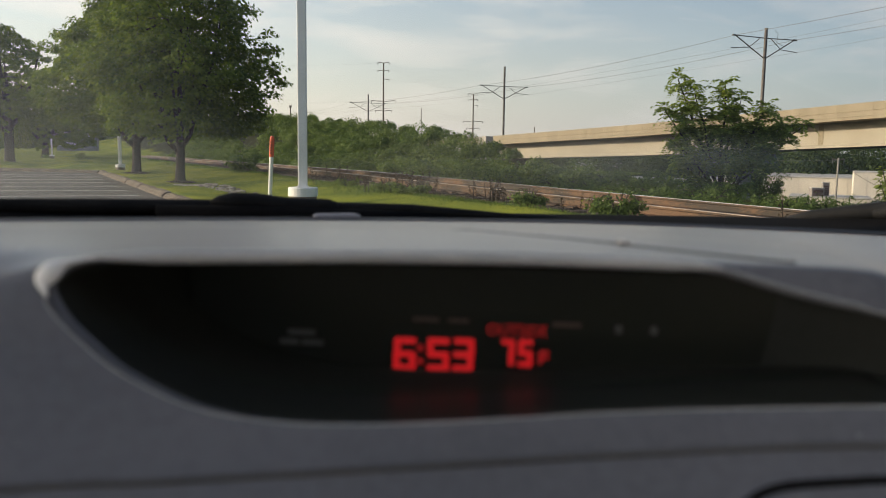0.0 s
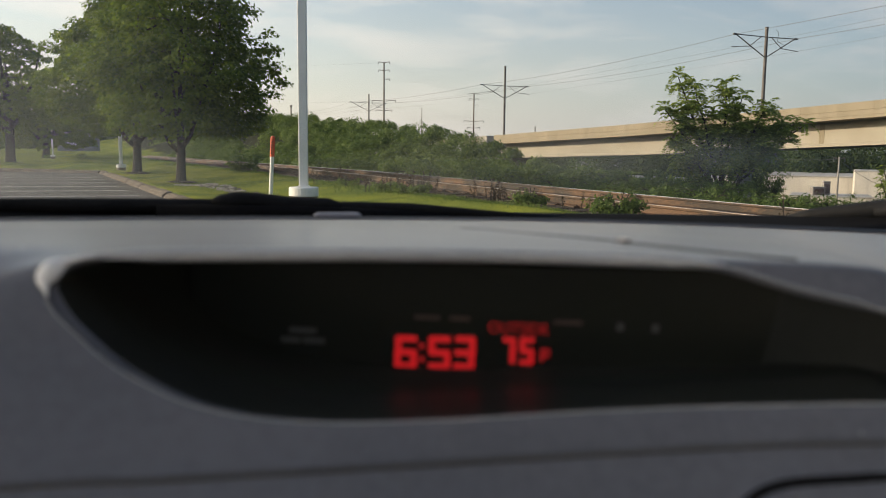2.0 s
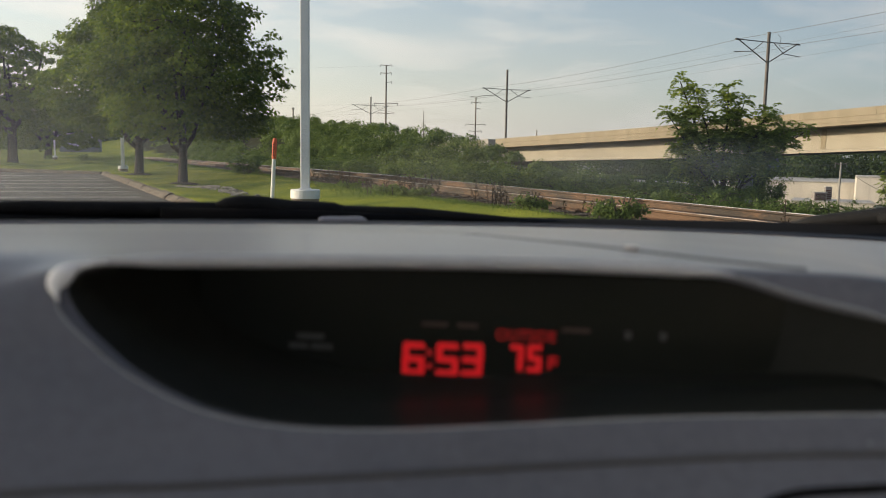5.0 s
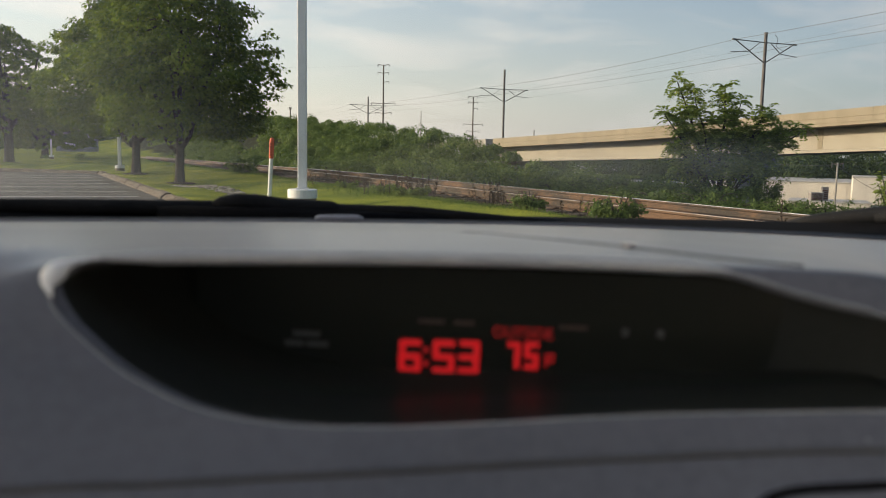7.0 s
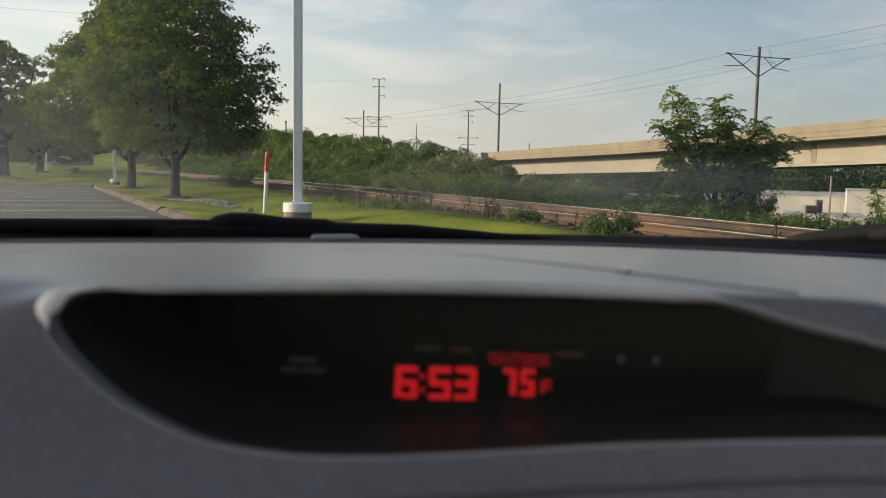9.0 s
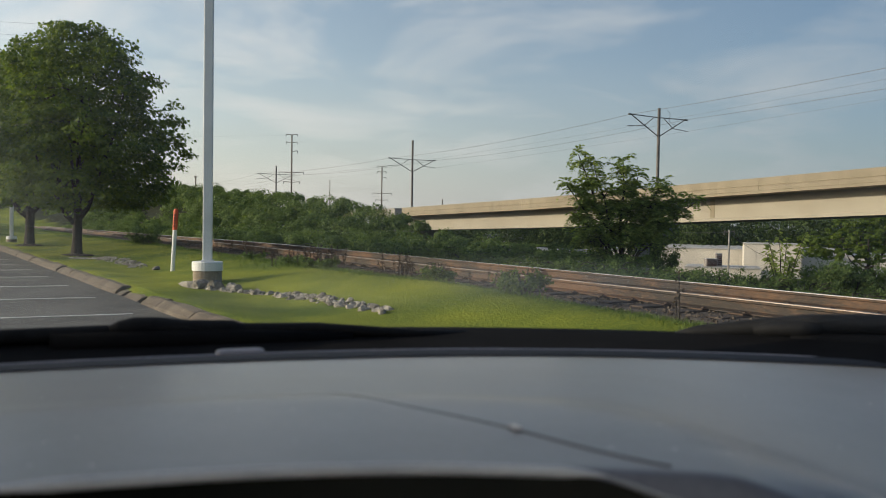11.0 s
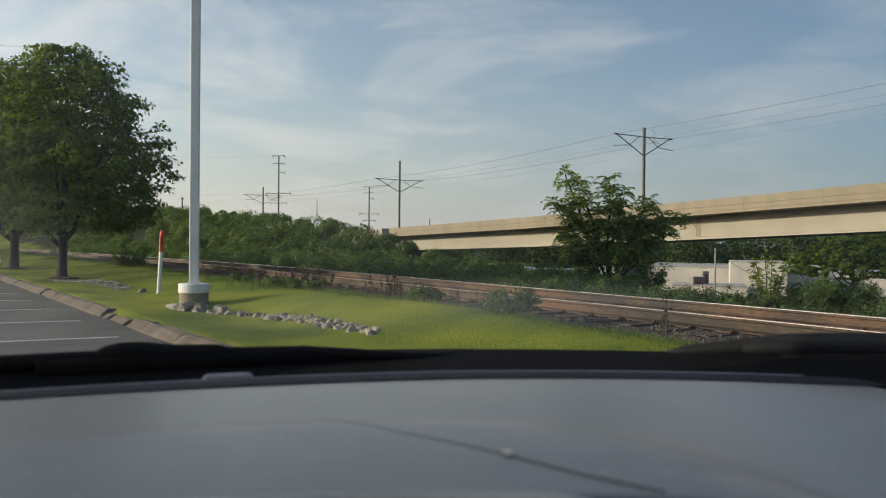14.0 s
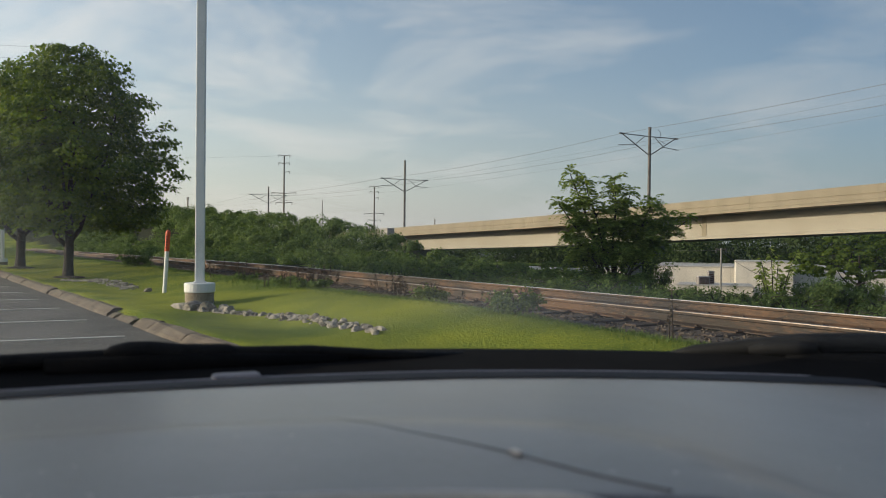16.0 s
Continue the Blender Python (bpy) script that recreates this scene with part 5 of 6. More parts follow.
def office_block(x, y, z, wide, high, turn, label):
    """Grey block seen far off below the viaduct, with tall bays between piers."""
    b = thing("office_block", label, "building", "low buildings beyond the viaduct", at=(x, y, z), turn=turn)
    part("wall", box_bm(wide, 9.0, high, (0, 4.5, 0), 0.05), GREY_SIDING, b)
    part("roof", box_bm(wide + 0.4, 9.4, 0.25, (0, 4.5, high), 0.04), ROOF_GREY, b)
    bays = int(wide / 1.3)
    for i in range(bays):
        w = part("window", box_bm(0.75, 0.10, high * 0.62, (-wide / 2 + (i + 0.5) * wide / bays, -0.03, high * 0.24), 0.02), DARK_GLASS, b)
        part("pier", box_bm(0.28, 0.30, high * 0.95, (-wide / 2 + i * wide / bays + 0.1, -0.10, 0.0), 0.02), WHITE_WALL, w)


office_block(12.4, 205.0, -9.5, 11.0, 7.6, -6.0, "pale grey building with tall window bays beyond the brush")


def far_building():
    x, y, z = -73.4, 120.0, 0.15
    b = thing("low_building", "low grey-green building with white windows and an overhanging roof", "building", at=(x, y, z), turn=25)
    part("wall", box_bm(5.6, 6, 2.25, (0, 3, 0)), GREEN_SIDING, b)
    roof = bmesh.new()
    bmesh.ops.create_cone(roof, cap_ends=True, segments=4, radius1=4.9, radius2=3.6, depth=0.6, matrix=pose(0, 3, 2.62, 0, 0, 45))
    part("roof", roof, HVAC, b)
    part("fascia", box_bm(6.6, 0.12, 0.20, (0, -0.42, 2.14), 0.02), WHITE_PAINT, b, "pale board along the eaves")
    for i in range(5):
        win = part("window", box_bm(0.62, 0.12, 1.15, (-2.3 + 0.80 * i, -0.03, 0.80), 0.02), WHITE_PAINT, b)
        # matt roof colour on the panes paints the reflected sky
        part("pane", box_bm(0.44, 0.06, 0.95, (-2.3 + 0.80 * i, -0.08, 0.90)), ROOF_GREY, win, "pane painted pale for the sky's reflection")


far_building()


# ---- the car: dashboard ----
PROFILE = [(.626, 1.124), (.632, 1.1355), (.628, 1.1422), (.612, 1.1453), (.50, 1.1525), (.40, 1.1572), (.33, 1.1595), (.290, 1.1605), (.274, 1.1609), (.2605, 1.1612), (.2583, 1.1603),
           (.245, 1.1450), (.222, 1.1220), (.213, 1.1140), (.205, 1.1070), (.192, 1.0900), (.180, 1.0500), (.175, .9500)]
prof_p = np.array(PROFILE)
prof_s = np.r_[0, np.cumsum(np.hypot(*np.diff(prof_p, axis=0).T))]


def profile(s):
    i = int(np.clip(np.searchsorted(prof_s, s) - 1, 0, len(prof_p) - 2))
    a, b = max(i - 1, 0), min(i + 2, len(prof_p) - 1)
    w = prof_s[i + 1] - prof_s[i]
    u = (s - prof_s[i]) / w
    m1 = (prof_p[i + 1] - prof_p[a]) / (prof_s[i + 1] - prof_s[a]) * w
    m2 = (prof_p[b] - prof_p[i]) / (prof_s[b] - prof_s[i]) * w
    return (2 * u**3 - 3 * u**2 + 1) * prof_p[i] + (u**3 - 2 * u**2 + u) * m1 + (3 * u**2 - 2 * u**3) * prof_p[i + 1] + (u**3 - u**2) * m2


def bow(x):
    """How far the dashboard sweeps back towards the doors."""
    return 1.2 * (x - 0.04) ** 2 if abs(x - 0.04) < 0.4 else 0.192 + 0.96 * (abs(x - 0.04) - 0.4)


def dash_at(x, s, lift=0.0):
    """A point of the dashboard: across, and along its section from the glass edge down to the face."""
    y, z = profile(s)
    # beside the clock the top rolls over into the face in one wide curve
    roll = float(smooth(-0.132, -0.168, x) + smooth(0.085, 0.150, x))
    if roll > 0:
        wide = 0.030 * min(1.0, max(s - 0.30, 0) / 0.04)
        y, z = (1 - roll) * np.array((y, z)) + roll * sum(profile(s + wide * d) for d in (-1, -0.6, -0.2, 0.2, 0.6, 1)) / 6
    w = min(max((y - 0.30) / 0.30, 0), 1)
    w = w * w * (3 - 2 * w)
    # raised brow over the clock, its edge slanting away on the passenger's side
    brow = float(np.interp(x, (-0.40, -0.1375, 0.0, 0.0345, 0.0635, 0.0868, 0.1057, 0.1256, 0.1418, 0.172), (0.430, 0.420, 0.410, 0.406, 0.402, 0.388, 0.368, 0.352, 0.336, 0.300)))
    k = min(max((brow - y) / 0.036, 0), 1)
    h = min(max((y - 0.240) / 0.020, 0), 1)
    rise = float(np.interp(x, (-0.06, 0.05), (0.0018, 0.0046)))   # the edge fades out on the driver's side
    g = min(max((0.52 - y) / 0.14, 0), 1)
    z += (rise * k * k * (3 - 2 * k) + (0.0046 - rise) * g * g * (3 - 2 * g)) * h * h * (3 - 2 * h) + lift
    z += (1 - w) * (0.06 * min(x, 0) ** 2 if x > -0.35 else 0.00735) - 0.02 * min(max(x, -0.5), 0.5) * w
    z -= 0.20 * max(x - 0.10, 0) * (1 - w) + 0.0095 * min(max(x, 0), 0.5) * w                 # falls away towards the passenger
    sweep = -0.017 - 0.33 * x + 0.5 * x * x if abs(x) < 0.4 else -0.017 + 0.08 - 0.132 * (1 if x > 0 else -1) + (0.07 if x > 0 else 0.73) * (abs(x) - 0.4)
    return Vector((x, y - bow(x) * (1 - w) - sweep * w, z))


def closed_curve(ctrl, n):
    """Smooth closed line through control points."""
    c = [np.array(p) for p in ctrl]
    m = len(c)
    out = []
    for k in range(n):
        f = k / n * m
        i, t = int(f), f - int(f)
        p0, p1, p2, p3 = c[i - 1], c[i % m], c[(i + 1) % m], c[(i + 2) % m]
        out.append(0.5 * (2 * p1 + (p2 - p0) * t + (2 * p0 - 5 * p1 + 4 * p2 - p3) * t * t + (3 * p1 - p0 - 3 * p2 + p3) * t**3))
    return out


# opening of the clock hood, (across, down the dashboard's section)
OPENING = [(-.1440, .3990), (-.1428, .3942), (-.1375, .3921), (-.1215, .3917), (-.0975, .3917), (-.0705, .3914), (-.0447, .3913), (-.0147, .3917), (.0134, .3923), (.0380, .3928),
           (.0530, .3937), (.0620, .3957), (.0716, .3986), (.0850, .4014), (.1009, .4037), (.1220, .4076), (.1410, .4145), (.1370, .4255), (.0938, .4302), (.0642, .4334), (.0386, .4358),
           (.0131, .4382), (-.0156, .4408), (-.0410, .4422), (-.0622, .4420), (-.0799, .4399), (-.0957, .4355), (-.1084, .4290), (-.1198, .4216), (-.1298, .4132), (-.1385, .4060)]
dash = thing("car_dashboard", "grey vinyl car dashboard with a hooded clock display", "dashboard", at=(0, 0.3, 1.1))


def under_dash(ob):
    ob.matrix_parent_inverse = dash.matrix_world.inverted()
    return ob


def dash_panel():
    n, rings = 184, 46
    hole = [p - np.array([0, 0.0010]) * float(smooth(0.412, 0.398, p[1])) for p in closed_curve(OPENING, n)]
    cx, cs = -0.01, 0.415
    x0, x1, s0, s1 = -0.74, 0.74, 0.0, float(prof_s[-1])
    rows = []
    for k in range(rings + 1):
        f = (k / rings) ** 1.6
        row = []
        for p in hole:
            d = p - np.array([cx, cs])
            t = min((x1 - cx) / d[0] if d[0] > 1e-9 else (x0 - cx) / d[0] if d[0] < -1e-9 else 1e9,
                    (s1 - cs) / d[1] if d[1] > 1e-9 else (s0 - cs) / d[1] if d[1] < -1e-9 else 1e9)
            q = np.array([cx, cs]) + d * t
            w = p + (q - p) * f
            row.append(dash_at(w[0], w[1]))
        rows.append(row)
    under_dash(grid_part("top_panel", rows, DASH, dash, closed=True))
    # rounded lip of the opening and its tunnel
    lip = []
    for k in range(7):
        a = k / 6 * 1.5
        row = []
        for p in hole:
            q = p + (np.array([cx, cs]) - p) * 0.018 * (1 - math.cos(a))
            v = dash_at(q[0], q[1])
            v += Vector((0, 0.0045 * math.sin(a), -0.0012 * math.sin(a)))
            row.append(v)
        lip.append(row)
    under_dash(grid_part("hood_lip", lip, DASH, dash, closed=True))
    # rounded bead round the edge, stoutest at the driver's corner; its pale colour paints highlights
    bead = [dash_at(p[0], p[1] - 0.0010 * (p[1] < 0.402)) for p in hole]
    bead += bead[:2]
    stout = [0.0002 + 0.0019 * (p[1] < 0.3965) * (-0.128 < p[0] < 0.05) for p in hole]
    stout = [sum(stout[(i + j) % n] for j in range(-3, 4)) / 7 for i in range(n)]
    under_dash(part("hood_highlight_bead", tube_bm(bead, stout + stout[:2], 8), LIP_HIGHLIGHT, dash, "rounded edge of the clock hood, painted pale as a highlight", smooth=True))
    # near-white tube round the driver's corner: a sun glint put in as colour
    turn = list(range(n - 3, n)) + list(range(0, 15))
    worn = [dash_at(hole[i][0] + 0.0010, hole[i][1] - 0.0002) for i in turn]
    under_dash(part("corner_glint", tube_bm(worn, [0.0003 + 0.0028 * math.sin(math.pi * (k / 17) ** 0.8) ** 2 for k in range(18)], 10), CORNER_GLINT, dash, "corner of the clock hood with a painted sun glint", smooth=True))
    last = lip[-1]
    mid = sum(last, Vector()) / n
    tunnel = [last, [v + Vector((0, 0.022, 0.0)) for v in last], [Vector((v.x, 0.288, v.z)) for v in last], [Vector((mid.x, 0.289, mid.z))] * n]
    under_dash(grid_part("display_recess", tunnel, RECESS, dash, "matt black recess round the display", closed=True))


dash_panel()


def recess_cheek():
    """Slanting grey side wall that closes the recess on the passenger's side."""
    rows = []
    for k in range(25):
        f = k / 24
        x, y = 0.036 + 0.126 * f, 0.2790 - 0.070 * f ** 3.2
        rows.append([Vector((x, y - 0.010 * f * v * v, 1.160 - 0.012 * f - 0.062 * v)) for v in np.linspace(0, 1, 13)])
    under_dash(grid_part("recess_cheek", rows, CHEEK, dash, "dark grey slanting side of the display recess"))
    band = [[dash_at(x, sec, 0.0010 * math.sin(math.pi * f) + 0.0012) for x in np.linspace(-0.7, 0.7, 71)] for f, sec in ((0.0, 0.034), (0.3, 0.040), (0.6, 0.054), (0.9, 0.072), (1.0, 0.078))]
    under_dash(grid_part("front_band", band, DASH_EDGE, dash, "darker band along the front edge"))


recess_cheek()


def dash_line(name, ctrl, radius, mat, label, lift):
    """A thin line along the dashboard through (across, section) points."""
    c = [np.array(p) for p in ctrl]
    pts = []
    for i in range(len(c) - 1):
        p0, p1, p2, p3 = c[max(i - 1, 0)], c[i], c[i + 1], c[min(i + 2, len(c) - 1)]
        for t in np.linspace(0, 1, 10, endpoint=False):
            q = 0.5 * (2 * p1 + (p2 - p0) * t + (2 * p0 - 5 * p1 + 4 * p2 - p3) * t * t + (3 * p1 - p0 - 3 * p2 + p3) * t**3)
            pts.append(dash_at(q[0], q[1], lift))
    return under_dash(part(name, tube_bm(pts, [radius(i / len(pts)) for i in range(len(pts))] if callable(radius) else radius, 6), mat, dash, label, smooth=True))


dash_line("top_seam", [(-.0608, .2360), (-.0183, .2865), (.0067, .3105), (.0295, .3345), (.0561, .3645), (.0795, .3845)], lambda f: 0.00008 + 0.00072 * f ** 0.8, SEAM, "dark seam across the dashboard top", 0.0)
dash_line("face_crease", [(-.30, .4570), (-.1323, .4566), (-.0945, .4573), (-.0381, .4553), (.0223, .4501), (.0913, .4418), (.16, .436)], 0.0011, SEAM, "dark gap below the clock hood", 0.0)
dash_line("edge_trim", [(-.60, .024), (-.35, .024), (-.2, .024), (-.1, .024), (0, .024), (.1, .024), (.2, .024), (.35, .024), (.6, .024)], 0.0030, RIM, "rounded grey trim along the front edge", 0.0)
s = dash_at(.0295, .3345)
under_dash(part("scuff", box_bm(0.0034, 0.0065, 0.0010, (s.x, s.y, s.z + 0.0007), 0.0003, 20), SCUFF, dash, "pale scuff mark"))


def sensor_pod():
    bm = box_bm(0.036, 0.016, 0.0078, (0, 0, 0), 0.0038)
    ob = under_dash(part("sensor_cover", bm, RIM, dash, "small raised grey cover at the front edge"))
    p = dash_at(-0.153, 0.024)
    ob.matrix_world = pose(p.x, p.y + 0.003, p.z - 0.0024, 0, 0, 22)
    bm = box_bm(0.11, 0.03, 0.012, (0, 0, 0), 0.005)
    ob = under_dash(part("corner_cover", bm, DASH, dash, "grey corner cover by the glass"))
    p = dash_at(0.405, 0.020)
    ob.matrix_world = pose(p.x + 0.012, p.y + 0.004, p.z - 0.0004, 0, 0, -8)


sensor_pod()


dash_line("vent_surround", [(.045, .4760), (.0500, .4660), (.0556, .4604), (.0611, .4573), (.0683, .4554), (.0795, .4535), (.0889, .4519), (.11, .4500), (.14, .4490)], 0.0013, BLACK, "dark rim of an air vent", 0.0)

# ---- clock display ----
DISP = 0.2765
clock = thing("clock_display", "black display with glowing red clock and outside temperature", "clock", at=(0, DISP, 1.12))


def under_clock(ob):
    ob.matrix_parent_inverse = clock.matrix_world.inverted()
    return ob


under_clock(part("lens", box_bm(0.225, 0.006, 0.050, (-0.015, DISP + 0.0036, 1.1105), 0.001), LENS, clock, "smoked black display window"))

SEGMENTS = {"a": (0.5, 1.0, 0), "d": (0.5, 0.0, 0), "g": (0.5, 0.5, 0), "f": (0.0, 0.75, 1), "b": (1.0, 0.75, 1), "e": (0.0, 0.25, 1), "c": (1.0, 0.25, 1)}
DIGITS = {"6": "afedcg", "5": "afgcd", "3": "abgcd", "7": "abc", "F": "afge"}


def digit(ch, x, z, w, h, thick, mat, lean=0.06):
    """One red seven-segment figure: its lower left corner at x, z."""
    plate = under_clock(part("digit", box_bm(w * 1.15, 0.0003, h * 1.08, (x + w * 0.53, DISP + 0.0005, z - h * 0.04)), LENS, clock, "dark figure field showing a red " + ch))
    for k in DIGITS[ch]:
        u, v, up = SEGMENTS[k]
        cx, cz = x + thick / 2 + (w - thick) * u, z + thick / 2 + (h - thick) * v
        sx, sz = (thick, (h - thick) / 2 + thick * 0.55) if up else (w - thick * 0.35, thick)
        part("segment", box_bm(sx, 0.0007, sz, (cx + (cz - z) * lean, DISP, cz - sz / 2), 0.0003), mat, plate)


digit("6", -0.0524, 1.1219, 0.0080, 0.0120, 0.0022, RED_GLOW)
digit("5", -0.0405, 1.1222, 0.0080, 0.0120, 0.0022, RED_GLOW)
digit("3", -0.0315, 1.1225, 0.0076, 0.0120, 0.0022, RED_GLOW)
for z in (1.1256, 1.1304):
    under_clock(part("colon_dot", box_bm(0.0020, 0.0007, 0.0020, (-0.0425, DISP, z - 0.001), 0.0003), RED_DIM, clock, "glowing red colon dot"))
digit("7", -0.0148, 1.1250, 0.0050, 0.0098, 0.0019, RED_GLOW)
digit("5", -0.0085, 1.1252, 0.0052, 0.0098, 0.0019, RED_GLOW)
digit("F", -0.0012, 1.1262, 0.0036, 0.0050, 0.0012, RED_DIM)


def legend(text, x, z, height, width, mat, name="legend"):
    cu = bpy.data.curves.new(name, "FONT")
    cu.body, cu.size, cu.extrude = text, 1.0, 0.0
    tmp = bpy.data.objects.new("tmp", cu)
    scene.collection.objects.link(tmp)
    bpy.context.view_layer.update()
    me = bpy.data.meshes.new_from_object(tmp.evaluated_get(bpy.context.evaluated_depsgraph_get()))
    bpy.data.objects.remove(tmp)
    co = np.array([v.co[:] for v in me.vertices])
    lo, hi = co.min(0), co.max(0)
    me.transform(pose(x, DISP - 0.0002, z, 90, 0, 0) @ Matrix.Diagonal((width / (hi[0] - lo[0]), height / (hi[1] - lo[1]), 1, 1)) @ Matrix.Translation((-lo[0], -lo[1], 0)))
    return under_clock(link_mesh(name, me, mat, clock, "dim red word"))


legend("OUTSIDE", -0.0190, 1.1362, 0.0038, 0.0205, RED_DIM)
for x, z, w in ((-0.0905, 1.1338, 0.0098), (-0.0935, 1.1302, 0.0068), (-0.0855, 1.1302, 0.0078)):
    under_clock(part("unlit_legend", box_bm(w, 0.0005, 0.0019, (x + w / 2, DISP, z - 0.0005)), UNLIT, clock, "unlit grey legend bar"))
for x, w in ((-0.0407, 0.0090), (-0.0292, 0.0070), (0.0083, 0.0095)):
    under_clock(part("unlit_legend", box_bm(w, 0.0005, 0.0013, (x, DISP, 1.1400)), UNLIT_WARM, clock, "unlit brownish legend bar"))
for x in (0.0258, 0.0375):
    under_clock(part("unlit_icon", box_bm(0.0022, 0.0005, 0.0026, (x, DISP, 1.1385)), UNLIT, clock, "unlit grey icon"))


# ---- cowl, wipers, glass ----
def cowl_point(x, y, z):
    return Vector((x, y - bow(x), z + 0.10 * min(abs(x), 0.45) ** 2 * (z > 1.1) * (y < 0.9)))


xs = np.linspace(-0.72, 0.72, 49)
cowl = grid_part("cowl", [[cowl_point(x, y, z) for x in xs] for y, z in ((.60, 1.05), (.640, 1.118), (.70, 1.122), (.80, 1.127), (.872, 1.132), (.884, 1.132), (.890, 1.126), (.895, 1.00))], BLACK)
tagged(cowl, "matt black cowl panel below the windscreen", "cowl", kind="structure")


def wiper(points, label, arm, clip, clip_y):
    w = thing("wiper", label, "wiper", "windscreen wipers", at=tuple(cowl_point(points[0][0], points[0][1], points[0][2])))

    def place(ob):
        ob.matrix_parent_inverse = w.matrix_world.inverted()
        return ob

    pts = [cowl_point(*p[:3]) for p in points]
    bm = tube_bm(pts, [p[3] for p in points], 10)
    a = place(part("blade", bm, RUBBER, w, smooth=True))
    place(part("squeegee", tube_bm([p + Vector((0, 0.004, -q[3] * 0.9)) for p, q in zip(pts, points)], 0.004, 5), BLACK, w))
    place(part("arm", tube_bm([cowl_point(*p) for p in arm], [0.010, 0.009, 0.007], 8), BLACK, w, smooth=True))
    shell = tube_bm([cowl_point(x, clip_y, z) for x, z, _ in clip], [r for _, _, r in clip], 10)
    k = place(part("connector", shell, RUBBER, w, "bulged black clip joining arm and blade", smooth=True))
    a, b = clip[len(clip) // 2], clip[-2]
    p = cowl_point(a[0], clip_y - a[2] * 0.7, a[1] + a[2] * 0.45)
    place(part("grey_edge", tube_bm([p + Vector((-0.008, 0, 0)), p, p + Vector((0.009, 0, 0))], [0.0006, 0.0012, 0.0006], 6), SEAM, k, "thin grey edge line"))
    q = cowl_point(b[0], clip_y - b[2] * 0.8, b[1])
    place(part("rivet", tube_bm([q + Vector((0, 0.003, 0)), q - Vector((0, 0.0015, 0))], 0.0020, 10), SEAM, k, "small grey rivet"))
    return w


wiper([(-0.560, 0.850, 1.1290, 0.0050), (-0.460, 0.845, 1.1330, 0.0060), (-0.385, 0.832, 1.1350, 0.0064), (-0.300, 0.830, 1.1374, 0.0066), (-0.200, 0.830, 1.1376, 0.0066), (-0.133, 0.830, 1.1378, 0.0062), (-0.088, 0.832, 1.1345, 0.0058), (-0.032, 0.838, 1.1300, 0.0054), (0.020, 0.860, 1.1270, 0.0045)],
      "black wiper resting on the bottom of the windscreen", [(-0.330, 0.818, 1.1290), (-0.220, 0.815, 1.1310), (-0.100, 0.828, 1.1280)],
      [(-0.297, 1.1400, 0.0030), (-0.290, 1.1410, 0.0070), (-0.280, 1.1420, 0.0092), (-0.264, 1.1420, 0.0093), (-0.241, 1.1400, 0.0082), (-0.206, 1.1396, 0.0078), (-0.198, 1.1392, 0.0050)], 0.826)
wiper([(0.235, 0.880, 1.1280, 0.0045), (0.2545, 0.880, 1.1330, 0.0065), (0.300, 0.881, 1.1385, 0.0082), (0.342, 0.882, 1.1440, 0.0092), (0.380, 0.882, 1.1462, 0.0085), (0.450, 0.882, 1.1475, 0.0080), (0.600, 0.880, 1.1490, 0.0080)],
      "black wiper at the foot of the windscreen", [(0.620, 0.872, 1.1340), (0.480, 0.872, 1.1310), (0.330, 0.874, 1.1290)],
      [(0.300, 1.1370, 0.0040), (0.315, 1.1390, 0.0075), (0.338, 1.1400, 0.0085), (0.352, 1.1400, 0.0055)], 0.874)


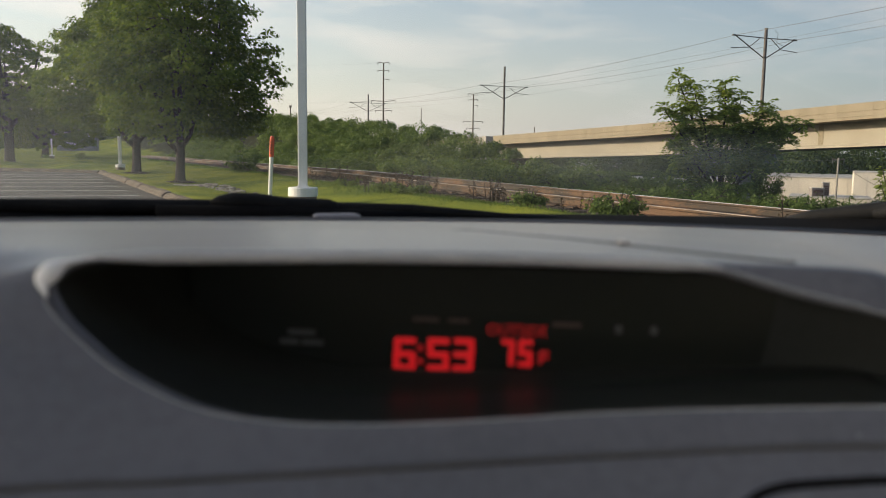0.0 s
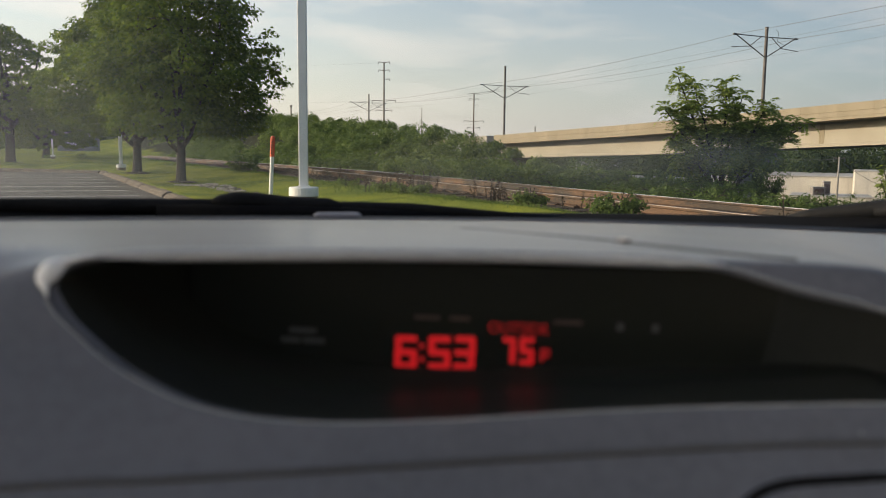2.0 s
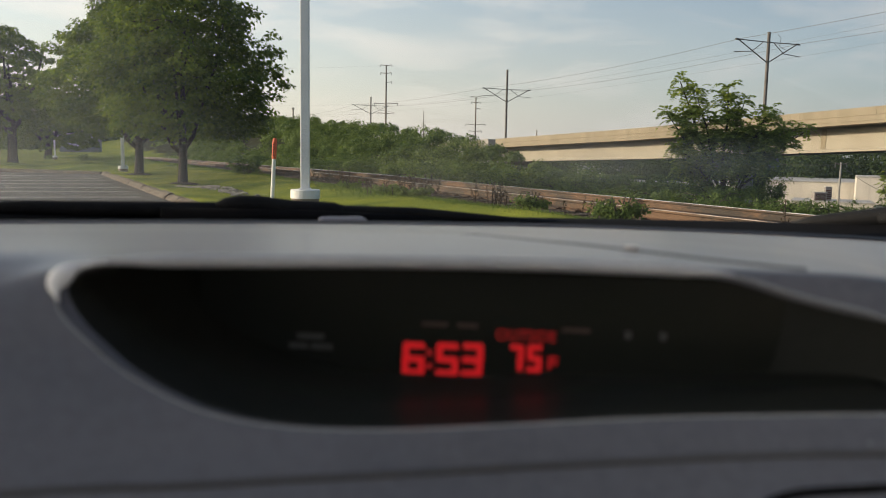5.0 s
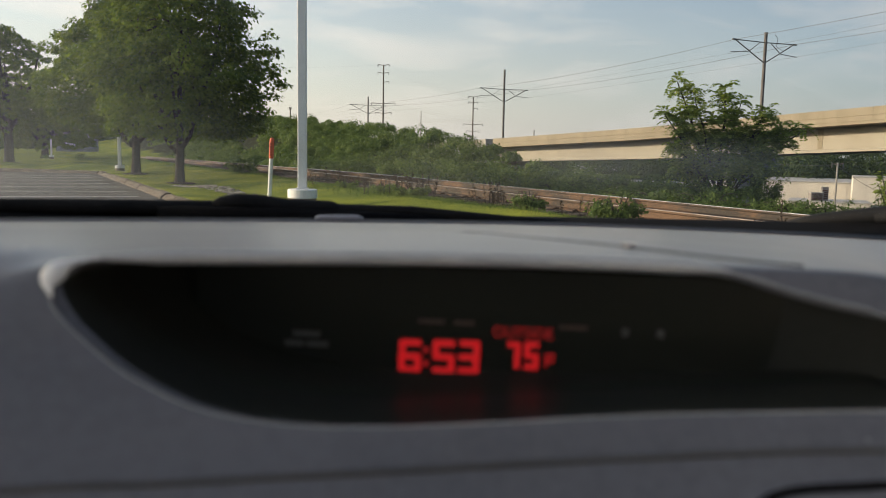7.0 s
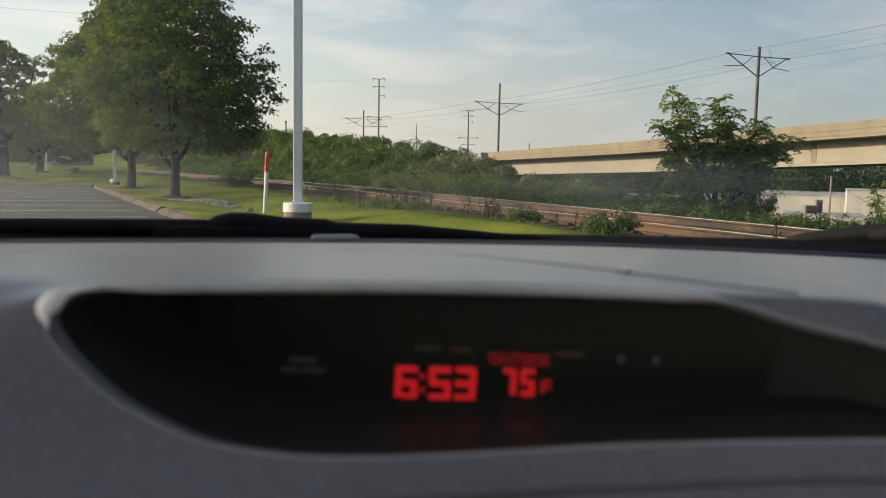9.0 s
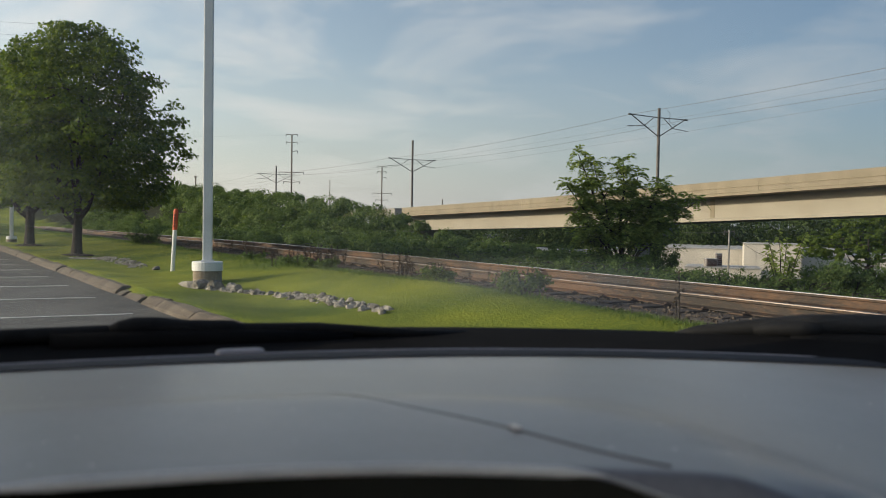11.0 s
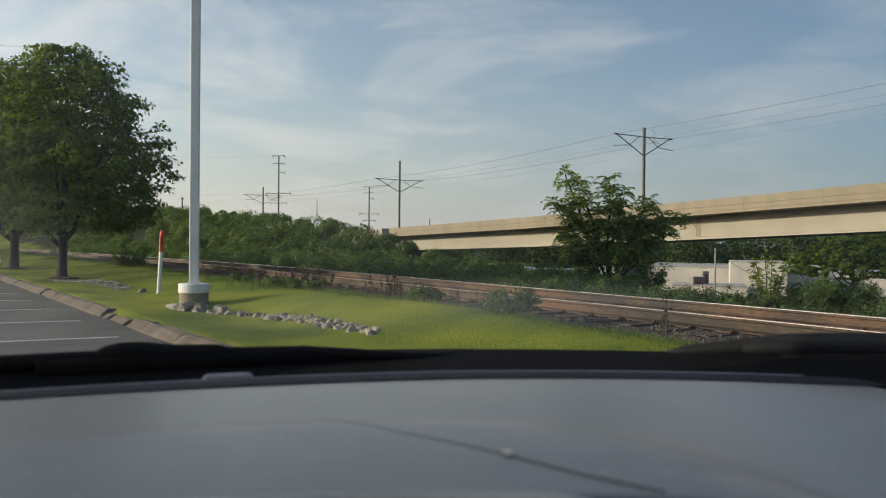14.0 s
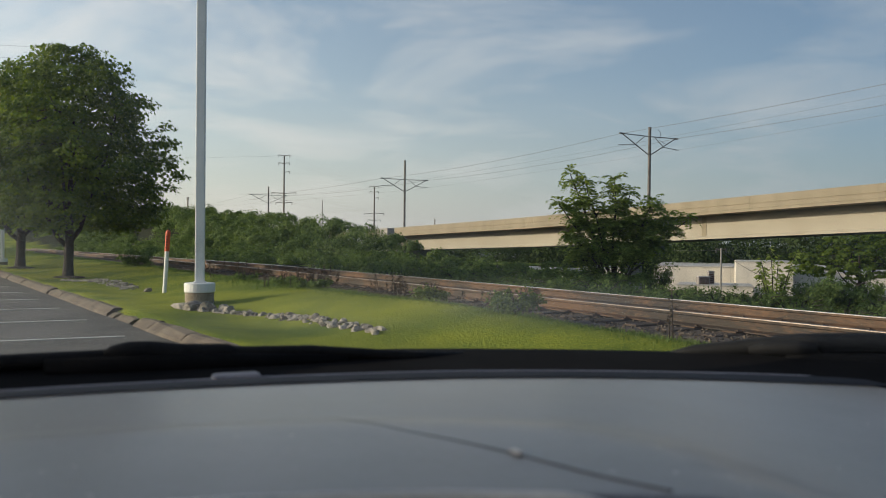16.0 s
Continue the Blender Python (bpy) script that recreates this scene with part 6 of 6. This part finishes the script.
def windscreen():
    w = thing("windshield", "sloping clear windscreen with a faint film of dust", "windscreen", at=(0, 0.86, 1.13))
    rows = []
    for k in range(13):
        f = k / 12
        rows.append([Vector((x * (1 - 0.10 * f), 0.886 - bow(x) * (1 - 0.35 * f) - 1.22 * f, 1.122 + 0.670 * f + 0.03 * math.sin(math.pi * f))) for x in np.linspace(-0.74, 0.74, 33)])
    pane = grid_part("pane", rows, GLASS, w)
    pane.matrix_parent_inverse = w.matrix_world.inverted()
    pane.visible_shadow = False
    seal = part("lower_seal", tube_bm([v + Vector((0, 0.004, 0)) for v in rows[0]], 0.004, 6), BLACK, w, "black rubber seal along the bottom")
    seal.matrix_parent_inverse = w.matrix_world.inverted()
    return rows


glass_rows = windscreen()


def car_shell():
    """Plain unseen lining added round the camera: roof, pillars, doors, back. Its pale colour bounces light; the
    passenger's side is shut.
    """
    shell = thing("car_shell", "plain lining of the car with fabric roof", "car interior", kind="structure")
    top = glass_rows[-1]
    roof = [[Vector((p.x, p.y - d, p.z + z)) for p in top] for d, z in ((0, 0.004), (0.05, 0.03), (0.5, 0.06), (1.2, 0.05))]
    part_roof = grid_part("roof_lining", roof, BOUNCE_LINING, shell)
    sol = part_roof.modifiers.new("thick", "SOLIDIFY"); sol.thickness, sol.offset = 0.03, 1.0
    for s in (-1, 1):
        e = [row[0] if s < 0 else row[-1] for row in glass_rows]
        part("front_pillar", tube_bm([v + Vector((s * 0.03, 0, 0)) for v in e], 0.042, 10), BOUNCE_LINING, shell, smooth=True)
        part("door_panel", box_bm(0.05, 2.3, 0.62, (s * 0.79, -0.75, 0.40), 0.02), BOUNCE_LINING, shell)
        part("rear_pillar", box_bm(0.06, 0.10, 0.60, (s * 0.76, -0.95, 1.03), 0.02), LINING, shell)
    # added diffuser on the driver's side: softens the sun, brightens the dashboard
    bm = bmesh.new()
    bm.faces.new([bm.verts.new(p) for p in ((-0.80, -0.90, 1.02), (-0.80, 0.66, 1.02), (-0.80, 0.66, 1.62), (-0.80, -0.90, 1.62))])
    part("light_diffuser", bm, SUN_DIFFUSER, shell, "unseen side pane added to scatter sunlight into the car")
    # unseen wall in place of the passenger's window, added to hold back light
    part("passenger_block", box_bm(0.05, 2.3, 0.72, (0.80, -0.75, 1.02), 0.02), SIDE_BLOCK_LINING, shell)
    # unseen bulkhead and floor, kept pale to bounce light onto the dashboard
    part("rear_bulkhead", box_bm(1.62, 0.06, 0.62, (0, -1.93, 0.35), 0.02), BOUNCE_LINING, shell)
    part("car_floor", box_bm(1.62, 3.0, 0.05, (0, -0.55, 0.32), 0.01), BOUNCE_LINING, shell)
    part("firewall", box_bm(1.50, 0.05, 0.72, (0, 0.42, 0.37), 0.01), LINING, shell)


car_shell()
